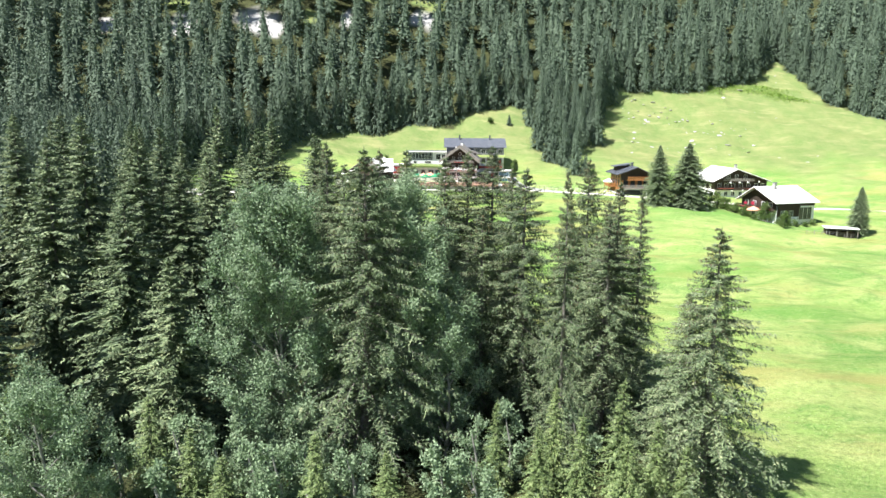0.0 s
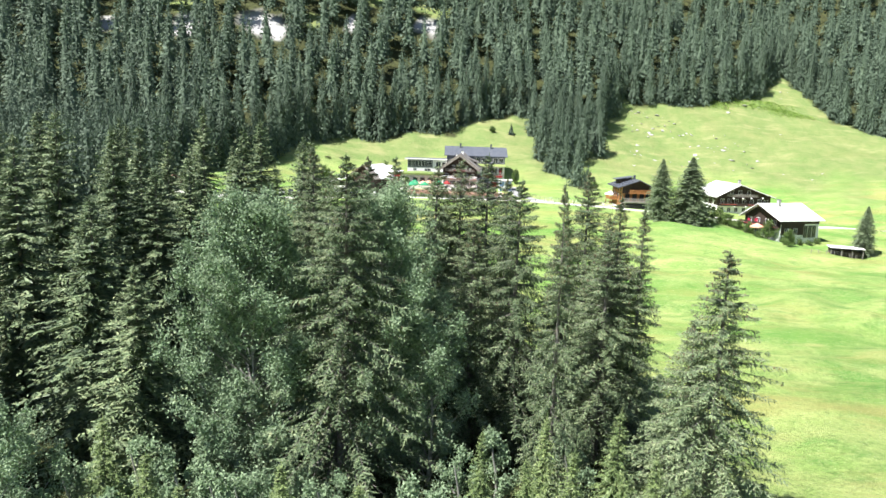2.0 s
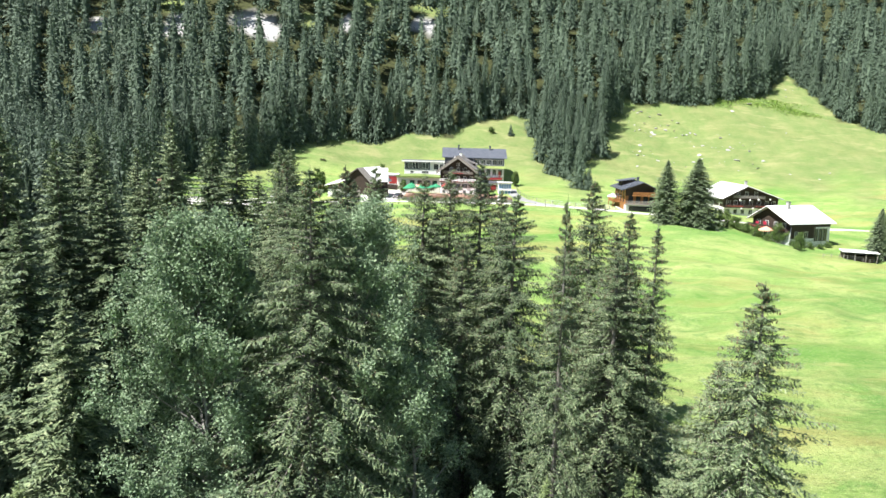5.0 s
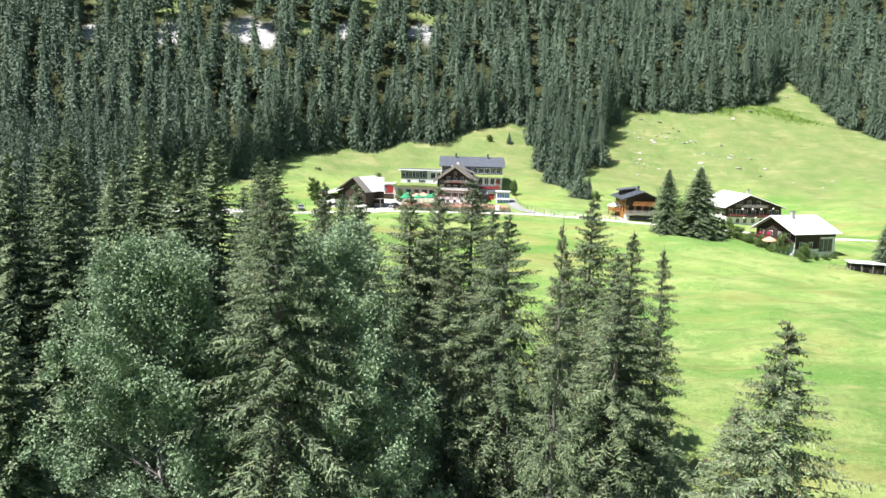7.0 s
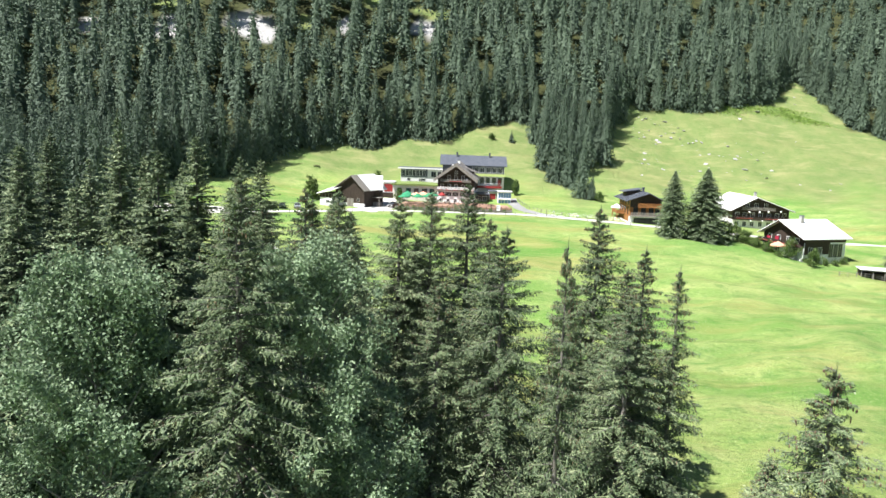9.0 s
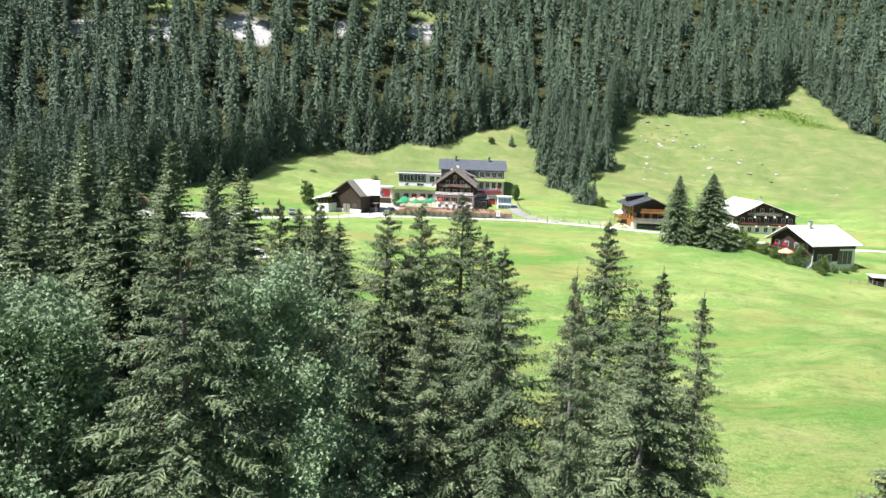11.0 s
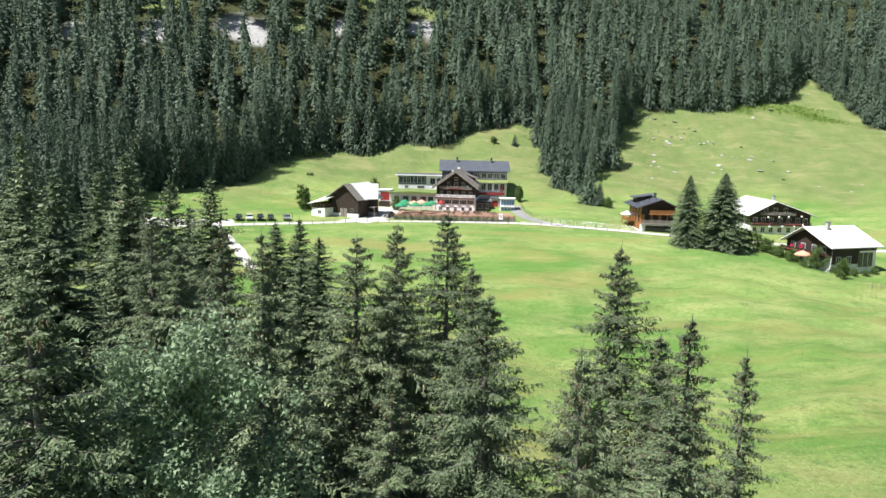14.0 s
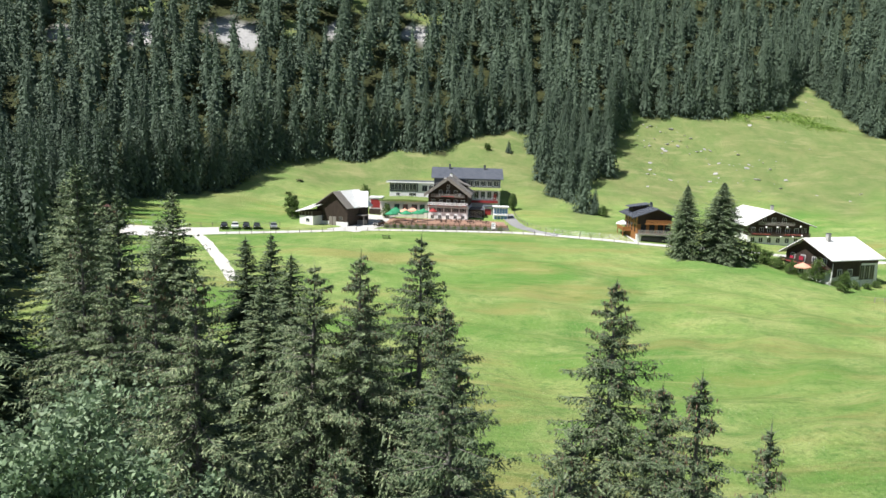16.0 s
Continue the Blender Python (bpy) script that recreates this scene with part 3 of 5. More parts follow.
def broadleaf(seed, h, r, bottom, leaves, leaf, clumps):
    """A grey alder: forked trunk, limbs and a crown of many small leaves in uneven clumps."""
    rng = np.random.default_rng(seed)
    limbs, centres, sizes = [], [], []
    fs = np.linspace(0, 1, 7)
    trunk_path = np.stack((0.25 * np.sin(fs * 4), 0.2 * np.cos(fs * 3) - 0.2, fs * h * 0.86), 1)
    limbs.append(tube(trunk_path, 0.16 * (1 - fs * 0.9) + 0.02, 7))
    boughs = max(4, clumps // 9)
    for i in range(boughs):
        f = ((i + rng.uniform(0, 1)) / boughs) ** 0.9
        z = bottom + (h - bottom) * f
        g = math.sin(math.pi * min(1, 0.20 + 0.74 * f)) ** 0.75
        a = i * 2.4 + rng.normal(0, 0.5)
        rr = r * g * rng.uniform(0.55, 1.08)
        root = np.array((0.1 * math.cos(a), 0.1 * math.sin(a), max(0.4, z - rr * 0.9 - 0.8)))
        end = np.array((rr * math.cos(a), rr * math.sin(a), z))
        limbs.append(tube(np.stack((root, root * 0.5 + end * 0.5 + (0, 0, -0.12 * rr), end)), (0.075, 0.045, 0.012), 4))
        # a bough carries upright tufts of leaves, densest towards its end, with gaps to the next bough
        for _ in range(9):
            k = rng.uniform(0.35, 1.05)
            c = root + (end - root) * k + rng.normal(0, 0.34, 3) * (1, 1, 0.8) * (0.5 + 0.14 * r) + (0, 0, rng.uniform(-0.2, 0.55))
            centres.append(c), sizes.append(rng.uniform(0.28, 0.62) * (0.6 + 0.08 * r))
    centres, sizes = np.array(centres), np.array(sizes)
    pick = rng.integers(0, len(centres), leaves)
    o = centres[pick] + rng.normal(0, 1, (leaves, 3)) * (sizes[pick] * 0.62)[:, None] * (0.9, 0.9, 1.15)
    d = unit(rng.normal(0, 1, (leaves, 3)) + (0, 0, -0.35)) * (leaf * rng.uniform(0.7, 1.4, leaves))[:, None]
    w = unit(np.cross(d, rng.normal(0, 1, (leaves, 3)))) * (leaf * rng.uniform(0.3, 0.5, leaves))[:, None]
    return shards(o, d, w * 1.15), join(limbs)


def plant_broadleaf(x, y, seed, h, r, bottom, leaves, leaf, clumps, label, name="alder_tree"):
    crown, trunk = broadleaf(seed, h, r, bottom, leaves, leaf, clumps)
    t = rooted(name, x, y, label, "tree" if h > 5 else "bush")
    part("crown", link_mesh("leaf_crown", *crown, M_LEAF), t)
    part("trunk", link_mesh("leaf_trunk", *trunk, M_PALEBARK, True), t)
    return t


plant_broadleaf(-12.3, 50.6, 3, 21.2, 5.8, 0.8, 150000, 0.145, 1000, "tall grey-green alder with pale shimmering leaves")
plant_broadleaf(-3.3, 53.2, 4, 21.6, 5.9, 1.0, 120000, 0.135, 800, "tall grey-green alder behind the dark spruce")
plant_broadleaf(-24.3, 39.5, 5, 11.2, 4.6, 0.6, 46000, 0.12, 330, "low bushy alder with pale leaves")
plant_broadleaf(0.4, 51.4, 6, 13.0, 3.0, 2.0, 17000, 0.13, 190, "young alder beside a taller one in a dark gap")
plant_broadleaf(2.4, 45.9, 7, 5.6, 1.3, 0.8, 3600, 0.13, 60, "small leafy alder at the foot of the spruces")

for i, (x, y, h, w) in enumerate(((9.0, 41.2, 7.4, 0.95), (11.6, 40.2, 6.4, 0.9), (13.8, 41.4, 7.2, 0.95), (6.4, 42.6, 6.2, 0.8), (15.6, 40.6, 6.0, 0.85), (4.0, 45.2, 7.2, 0.7), (8.0, 45.0, 8.0, 0.9), (12.6, 45.0, 8.6, 0.95),
                                  (-16.0, 41.5, 6.5, 0.9), (-19.5, 43.5, 8.0, 1.0), (-8.0, 41.0, 6.0, 0.9), (-3.5, 41.6, 5.0, 0.8), (-29.0, 44.0, 8.5, 1.0), (-13.5, 40.2, 5.0, 0.8))):
    plant(YOUNG[i % 2], x, y, h / 8.0, w, 50 * i, "light green young spruce in the undergrowth", "young spruces")
for i, (x, y) in enumerate(((2.2, 42.5), (0.0, 43.0), (-10.5, 41.5), (-17.5, 40.0), (-22, 44), (5.0, 48.0), (17.0, 46.5), (10.0, 48.5), (-15.4, 44.6), (-12.6, 43.4), (-9.2, 44.4), (-18.4, 45.6), (-6.0, 43.4), (-14.2, 47.2))):
    plant_broadleaf(x, y, 80 + i, 4.2 + 0.5 * (i % 3), 2.0, 0.2, 4200, 0.16, 50, "low leafy shrub in the undergrowth", "shrub")


def forest(name, spots, label, whole=False):
    """Many far spruces as one object; only crowns can be seen."""
    rng = np.random.default_rng(9)
    vs, fs, k = [], [], 0
    for x, y, s, w in spots:
        v, f = FAR_ARR[rng.integers(4) + (4 if whole else 0)]
        a = rng.uniform(0, 6.28)
        c, n = math.cos(a) * w, math.sin(a) * w
        q = np.stack((v[:, 0] * c - v[:, 1] * n + x, v[:, 0] * n + v[:, 1] * c + y, v[:, 2] * s), 1)
        q[:, 2] += float(height(x, y)) - 0.3
        vs.append(q), fs.append(f + k)
        k += len(v)
    return tagged(new(name, link_mesh(name, np.concatenate(vs), np.concatenate(fs), M_NEEDLE_FAR)), label, "forest", kind="stuff")


CLEAR = [(cx, cy - 11, rx * 1.15, ry + 6.5) for cx, cy, rx, ry in SCREES]
rng = np.random.default_rng(2)
spots = []
for x0 in np.arange(-330, 420, 8.8):
    for y0 in np.arange(150, 620, 8.8):
        x, y = x0 + rng.normal(0, 1.9), y0 + rng.normal(0, 1.9)
        if float(height(x, y)) > 29 + 0.27 * (y - 30) or abs(x - 5) > (y - 10) * 0.76 + 12 or rng.uniform() < 0.06 + (0.35 if y > 440 else 0):
            continue
        if not in_wood(x, y) or not in_wood(x, y - 6) or not in_wood(x - 4, y - 3) or not in_wood(x + 4, y - 3):
            continue
        if blot(np.array(x), np.array(y), CLEAR + GLADES) > 0.3 and rng.uniform() < 0.95:
            continue
        spots.append((x, y, rng.uniform(0.95, 1.48), rng.uniform(1.3, 1.65)))
forest("mountain_forest", spots, "dense dark spruce forest on the steep mountainside")
spots2 = []
for x0 in np.arange(-200, -44, 5.2):
    for y0 in np.arange(36, 240, 5.2):
        x, y = x0 + rng.normal(0, 1.3), y0 + rng.normal(0, 1.3)
        if in_wood(x, y) or abs(x) > (y - 0) * 0.72 + 14 or (y > 128 and x > -62 - (y - 128) * 0.20) or (y < 128 and x > -58) or (y > 197 and x > -82) or abs(y - 203) < 4:
            continue
        spots2.append((x, y, rng.uniform(0.95, 1.18), rng.uniform(0.9, 1.15)))
forest("valley_forest", spots2, "dense dark spruce forest on the valley floor", True)
for i in range(len(WOOD_EDGE) - 1):
    (xa, ya), (xb, yb) = WOOD_EDGE[i], WOOD_EDGE[i + 1]
    if xb < -100 or xa > 230:
        continue
    n = max(1, int(math.hypot(xb - xa, yb - ya) / 5.0))
    for j in range(n):
        f = (j + 0.5) / n
        x, y = xa + (xb - xa) * f + turns.uniform(-1.5, 1.5), ya + (yb - ya) * f + turns.uniform(1.0, 4.5)
        plant(EDGE[turns.randrange(3)], x, y, turns.uniform(0.88, 1.34), turns.uniform(0.98, 1.25), turns.uniform(0, 360), "dark spruce at the edge of the forest", "forest edge spruces")
GROVE = [(39.5, 287, 24), (43.4, 277, 25), (46.5, 283, 24), (41, 296, 25), (47, 271, 20), (49.8, 260.5, 20), (53.2, 259, 8.5), (64, 305, 17), (66, 303, 19), (58, 307, 22), (52, 300, 25),
         (47, 294, 26), (53, 288, 23), (58, 297, 22), (44, 306, 26), (51, 312, 25), (38, 308, 25), (62, 312, 21)]
for x, y, h in GROVE:
    plant(EDGE[turns.randrange(3)], x, y, h / H0, turns.uniform(0.92, 1.15) * min(1, h / 20), turns.uniform(0, 360), "dark spruce in the grove on the slope", "grove spruces")
for x, y, h, w in ((61.9, 198.8, 17.2, 0.88), (70.4, 198.8, 18.6, 1.28)):
    plant(BUSHY, x, y, h / H0, w, 40 * x, "full bushy spruce beside the chalets", "pair of spruces by the chalets")


# ---- road ----
def ribbon(points, width, lift=0.07, across=5):
    """A strip that follows the ground along a smooth line."""
    p = np.array(points, float)
    t = np.arange(len(p))
    tt = np.linspace(0, len(p) - 1, len(p) * 10)
    q = np.stack([np.interp(tt, t, p[:, i]) for i in (0, 1)], 1)
    for _ in range(12):
        q[1:-1] = 0.5 * q[1:-1] + 0.25 * (q[2:] + q[:-2])
    d = unit(np.gradient(q, axis=0))
    nrm = np.stack((-d[:, 1], d[:, 0]), 1)
    wob = 1 + 0.06 * np.sin(np.arange(len(q)) * 0.7)
    offs = np.linspace(-0.5, 0.5, across) * width
    v = q[:, None] + nrm[:, None] * offs[None, :, None] * wob[:, None, None]
    z = height(v[..., 0], v[..., 1]) + lift
    v = np.concatenate((v, z[..., None]), 2)
    i = np.arange(len(q) * across).reshape(len(q), across)
    return v.reshape(-1, 3), np.stack((i[:-1, :-1], i[1:, :-1], i[1:, 1:], i[:-1, 1:]), 2).reshape(-1, 4)


ROAD = [(-100, 201), (-82, 202), (-69, 203), (-60, 204), (-49, 208), (-40, 212), (-28, 217), (-20, 221), (-8, 223), (8, 225.5), (23, 225), (31, 223), (38, 220), (46, 217), (58, 211), (72, 214), (88, 220), (105, 222), (122, 219), (140, 217), (175, 214)]
tagged(new("road", link_mesh("road", *ribbon(ROAD, 3.4), M_GRAVEL, True)), "narrow pale gravel road across the meadow", "road", kind="structure")
tagged(new("road_branch", link_mesh("road_branch", *ribbon([(-56, 206), (-52.4, 200.5), (-48.4, 194), (-44.4, 186.2), (-40.3, 178.2), (-36.4, 170), (-32.6, 162)], 2.5, 0.075), M_GRAVEL, True)), "pale gravel track branching off towards the wood", "road", kind="structure")
tagged(new("car_park", link_mesh("car_park", *ribbon([(-92, 207), (-78, 207), (-64, 208), (-52, 212)], 7.0, 0.08, 7), M_GRAVEL, True)), "pale gravel parking place beside the road", "car park", kind="structure")
tagged(new("driveway", link_mesh("driveway", *ribbon([(-22, 219), (-17.8, 227), (-15.8, 237), (-15.8, 251)], 9.6, 0.085, 7), M_GRAVEL, True)), "pale gravel yard between the barn and the inn", "driveway", kind="structure")
tagged(new("tarmac_lane", link_mesh("tarmac_lane", *ribbon([(36, 221.5), (31, 227), (27, 236), (25.5, 247), (25, 256)], 3.6, 0.09), M_ASPHALT, True)), "grey tarmac lane up beside the inn", "road", kind="structure")


# ---- houses ----
def box_into(bm, x0, x1, y0, y1, z0, z1, bevel=0.0):
    v = [bm.verts.new(c) for c in ((x0, y0, z0), (x1, y0, z0), (x1, y1, z0), (x0, y1, z0), (x0, y0, z1), (x1, y0, z1), (x1, y1, z1), (x0, y1, z1))]
    for f in ((3, 2, 1, 0), (4, 5, 6, 7), (0, 1, 5, 4), (1, 2, 6, 5), (2, 3, 7, 6), (3, 0, 4, 7)):
        bm.faces.new([v[i] for i in f])


def finish(name, bm, mat, parent, label=""):
    bmesh.ops.recalc_face_normals(bm, faces=bm.faces)
    me = bpy.data.meshes.new(name)
    bm.to_mesh(me)
    bm.free()
    me.materials.append(mat)
    return part(name, me, parent, label)


def block(name, x0, x1, y0, y1, z0, z1, mat, parent, label=""):
    bm = bmesh.new()
    box_into(bm, x0, x1, y0, y1, z0, z1)
    return finish(name, bm, mat, parent, label)


def prism(name, outline, y0, y1, mat, parent, label=""):
    """An outline in x and z drawn out along y."""
    bm = bmesh.new()
    a = [bm.verts.new((x, y0, z)) for x, z in outline]
    b = [bm.verts.new((x, y1, z)) for x, z in outline]
    n = len(outline)
    bm.faces.new(a), bm.faces.new(b[::-1])
    for i in range(n):
        j = (i + 1) % n
        bm.faces.new((a[j], a[i], b[i], b[j]))
    return finish(name, bm, mat, parent, label)


def gable_roof(parent, w, l, eave, apex, mat, over=0.9, thick=0.22, front=None, back=None, xc=0.0, skew=0.0):
    """Two roof slabs over a gable of width w; the ridge runs along y from 0 to l."""
    front, back = over if front is None else front, over if back is None else back
    rx = xc + skew
    for s in (-1, 1):
        run = w / 2 - s * skew
        k = (apex - eave) / run
        e = xc + s * (w / 2 + over)
        ze = eave - k * over
        prism("roof_slab", [(rx, apex + 0.02), (e, ze), (e, ze + thick), (rx, apex + 0.02 + thick)], -front, l + back, mat, parent)
        prism("verge_board", [(rx, apex - 0.10), (e, ze - 0.12), (e, ze - 0.01), (rx, apex + 0.01)], -front - 0.05, -front + 0.05, M_DARKWOOD, parent)


def window(parent, x, z, w, h, y=0.0, face="front", frame_mat=None, shutters=None, depth=0.06):
    """A framed window in a wall that faces front (-y), left (-x at x) or right (+x at x)."""
    holder_bm = bmesh.new()
    t = 0.09

    def place(bm, a0, a1, z0, z1, d0, d1):
        if face == "front":
            box_into(bm, x + a0, x + a1, y - d1, y - d0, z0, z1)
        else:
            s = 1 if face == "right" else -1
            lo, hi = sorted((x + s * d0, x + s * d1))
            box_into(bm, lo, hi, y + a0, y + a1, z0, z1)
    for a0, a1, z0, z1 in ((-w / 2, w / 2, z - t, z), (-w / 2, w / 2, z + h, z + h + t), (-w / 2 - t, -w / 2, z - t, z + h + t), (w / 2, w / 2 + t, z - t, z + h + t), (-0.025, 0.025, z, z + h)):
        place(holder_bm, a0, a1, z0, z1, -0.05, depth)
    fr = finish("window", holder_bm, frame_mat or M_WHITE, parent)
    pane = bmesh.new()
    place(pane, -w / 2, w / 2, z, z + h, -0.05, 0.025)
    finish("pane", pane, M_GLASS, fr)
    if shutters:
        for s in (-1, 1):
            sh = bmesh.new()
            a = s * (w / 2 + t + 0.22)
            place(sh, a - 0.2, a + 0.2, z - 0.03, z + h + 0.03, 0.0, 0.05)
            finish("shutter", sh, shutters, fr)
    return fr


def balcony(parent, x0, x1, z, depth, mat, rail_mat, y=0.0, posts=8, rail=0.95, slats=True):
    block("balcony_floor", x0, x1, y - depth, y, z - 0.16, z, mat, parent)
    block("handrail", x0, x1, y - depth - 0.04, y - depth + 0.06, z + rail, z + rail + 0.09, rail_mat, parent)
    block("handrail", x0, x1, y - depth - 0.02, y - depth + 0.04, z + 0.12, z + 0.2, rail_mat, parent)
    n = int((x1 - x0) / (0.17 if slats else 0.34))
    bm = bmesh.new()
    for i in range(n):
        a = x0 + (i + 0.5) * (x1 - x0) / n
        box_into(bm, a - 0.055, a + 0.055, y - depth - 0.012, y - depth + 0.03, z + 0.12, z + rail)
    finish("railing_screen", bm, rail_mat, parent)


def house(name, x, y, turn, label, z=None):
    h = new(name)
    h.empty_display_size = 0.5
    h.matrix_basis = pose(x, y, float(height(x, y)) if z is None else z, 0, 0, turn)
    return tagged(h, label, "house")


def gable_body(parent, w, l, eave, apex, mat, z0=-1.5, name="wall", skew=0.0, xc=0.0, y0=0.0):
    return prism(name, [(xc - w / 2, z0), (xc + w / 2, z0), (xc + w / 2, eave), (xc + skew, apex), (xc - w / 2, eave)], y0, y0 + l, mat, parent)


def flower_box(parent, x0, x1, z, y):
    block("flower_box", x0, x1, y - 0.28, y - 0.05, z, z + 0.18, M_DARKWOOD, parent)
    r = random.Random(int(x0 * 10 + z * 7))
    bm = bmesh.new()
    n = int((x1 - x0) / 0.16)
    for i in range(n):
        a = x0 + (i + 0.5) * (x1 - x0) / n + r.uniform(-0.05, 0.05)
        h = r.uniform(0.06, 0.24)
        box_into(bm, a - 0.07, a + 0.07, y - 0.30 - r.uniform(0, 0.08), y - 0.08, z + 0.12, z + 0.12 + h)
    finish("flower_row", bm, M_FLOWER, parent, "red geraniums in bloom")


def roof_battens(parent, w, l, eave, apex, over, front, back, skew, side, pitch, mat, xc=0.0, lift=0.22):
    """Standing seams of a metal roof, one part to a slope."""
    run = w / 2 - side * skew
    k = (apex - eave) / run
    e = xc + side * (w / 2 + over)
    ze = eave - k * over
    bm = bmesh.new()
    y = -front + pitch
    while y < l + back - 0.2:
        v = []
        for yy in (y - 0.03, y + 0.03):
            v += [bm.verts.new(c) for c in ((xc + skew, yy, apex + lift + 0.015), (e, yy, ze + lift - 0.005), (e, yy, ze + lift + 0.05), (xc + skew, yy, apex + lift + 0.07))]
        for q in ((0, 1, 2, 3), (7, 6, 5, 4), (3, 2, 6, 7), (0, 4, 5, 1), (1, 5, 6, 2), (0, 3, 7, 4)):
            bm.faces.new([v[i] for i in q])
        y += pitch
    finish("roof_seams", bm, mat, parent)


def chimney(parent, x, y, z0, z1, size=0.55, mat=None, cap=None):
    c = block("chimney", x - size / 2, x + size / 2, y - size / 2, y + size / 2, z0, z1, mat or M_WHITE, parent)
    block("chimney_cap", x - size / 2 - 0.1, x + size / 2 + 0.1, y - size / 2 - 0.1, y + size / 2 + 0.1, z1, z1 + 0.12, cap or M_SLATE, c)


def ball_basket(parent, x, y, z, r=0.3):
    bm = bmesh.new()
    bmesh.ops.create_icosphere(bm, subdivisions=2, radius=r, matrix=Matrix.Translation((x, y, z)))
    for v in bm.verts:
        v.co.z += 0.06 * math.sin(v.co.x * 23) * math.cos(v.co.y * 19)
    finish("hanging_flowers", bm, M_WHITE, parent, "round white hanging flowers")


# old barn
barn = house("barn", -26.2, 230.0, -25, "old dark wooden barn with a pale metal roof", 6.0)
gable_body(barn, 10.2, 11.0, 5.4, 9.3, M_DARKWOOD, skew=0.9)
gable_roof(barn, 10.2, 11.0, 5.4, 9.3, M_TINROOF, 0.6, front=-2.6, back=1.6, skew=0.9)
gable_roof(barn, 10.2, 2.55, 5.4, 9.3, M_GREYWOOD, 0.6, front=1.0, back=0.0, skew=0.9, thick=0.20)
for s_ in (-1, 1):
    roof_battens(barn, 10.2, 11.0, 5.4, 9.3, 0.6, -2.8, 1.6, 0.9, s_, 0.9, M_TINROOF)
block("plinth", -5.12, 5.12, -0.06, 0.5, -1.5, 1.1, M_WHITE, barn)
block("barn_door", -0.9, 1.4, -0.10, 0.05, 0.0, 2.5, M_GREYWOOD, barn)
block("barn_door_gap", 0.15, 0.30, -0.14, -0.10, 0.0, 2.5, M_DARKWOOD, barn)
for x_ in (-3.2, 3.0):
    window(barn, x_, 1.7, 0.9, 0.8, frame_mat=M_GREYWOOD)
for i in range(22):
    x_ = -4.9 + i * 0.45
    top = 5.3 + (9.1 - 5.4) * (1 - abs(x_ - 0.9) / (6.0 if x_ < 0.9 else 4.2))
    block("board", x_ - 0.17, x_ + 0.17, -0.05, 0.0, 2.7, max(3.2, top - 0.3), M_DARKWOOD, barn)
wing = house("barn_wing", -25.6, 236.6, -84, "dark wooden barn wing with a pale metal roof", 6.0)
gable_body(wing, 8.0, 8.0, 5.6, 9.0, M_DARKWOOD)
gable_roof(wing, 8.0, 8.0, 5.6, 9.0, M_TINROOF, 0.7, front=0.0, back=0.7)
roof_battens(wing, 8.0, 8.0, 5.6, 9.0, 0.7, 0.0, 0.7, 0.0, 1, 0.9, M_TINROOF)
roof_battens(wing, 8.0, 8.0, 5.6, 9.0, 0.7, 0.0, 0.7, 0.0, -1, 0.9, M_TINROOF)
annex = house("barn_annex", -35.2, 229.6, -25, "white shed with a pale lean-to roof beside the barn", 6.0)
block("wall", 0, 4.6, 0, 8, -1.5, 2.6, M_WHITE, annex)
block("upper_wall", 0.05, 4.6, 0.05, 8, 2.6, 3.9, M_DARKWOOD, annex)
lean = prism("roof", [(-0.7, 3.75), (5.0, 5.0), (5.0, 5.2), (-0.7, 3.95)], -0.9, 8.6, M_TINROOF, annex)
for v in lean.data.vertices:
    v.co.z += 0.16 * v.co.y
window(annex, 2.8, 1.0, 1.1, 0.9)
for x_ in (0.7, 1.9, 3.1, 4.2):
    block("slat", x_ - 0.10, x_ + 0.10, -0.02, 0.05, 2.6, 3.8, M_GREYWOOD, annex)
porch = house("barn_porch", -18.9, 231.6, -25, "small grey wooden lean-to on the barn side", 6.0)
block("roof", -1.5, 1.8, 0, 2.6, 2.7, 2.85, M_GREYWOOD, porch)
for x_, y_ in ((-1.3, 0.2), (1.6, 0.2), (-1.3, 2.4), (1.6, 2.4)):
    block("post", x_ - 0.08, x_ + 0.08, y_ - 0.08, y_ + 0.08, -0.5, 2.7, M_GREYWOOD, porch)
block("stacked_timber", -1.1, 1.4, 0.6, 2.2, -0.4, 1.3, M_GREYWOOD, porch)

# inn with its dark timber gable
inn = house("inn", 6.1, 249.0, -7, "alpine inn with white ground floor and dark timber gable", 6.4)
gable_body(inn, 12.1, 15, 8.6, 13.0, M_DARKWOOD)
gable_roof(inn, 12.1, 15, 8.6, 13.0, M_SHINGLE, 1.2, front=1.5)
block("ground_floor", -6.12, 6.12, -0.10, 14.9, -1.5, 4.2, M_WHITE, inn)
for x_ in (-4.7, -2.4, 0.0, 2.4, 4.7):
    window(inn, x_, 0.3, 0.95, 1.1, -0.10)
    window(inn, x_, 2.35, 0.9, 1.2, -0.10, shutters=M_DARKWOOD)
for x_ in (-4.5, -2.2, 0.1, 2.4, 4.6):
    window(inn, x_, 5.0, 0.9, 1.1)
for x_ in (-2.3, 0.0, 2.3):
    window(inn, x_, 7.8, 0.9, 1.2)
window(inn, 0, 9.7, 0.8, 0.9)
balcony(inn, -6.2, 6.2, 4.3, 0.9, M_DARKWOOD, M_WHITE)
for x_ in (-5.2, -2.6, 0.0, 2.6, 5.2):
    flower_box(inn, x_ - 0.7, x_ + 0.7, 4.15, -0.94)
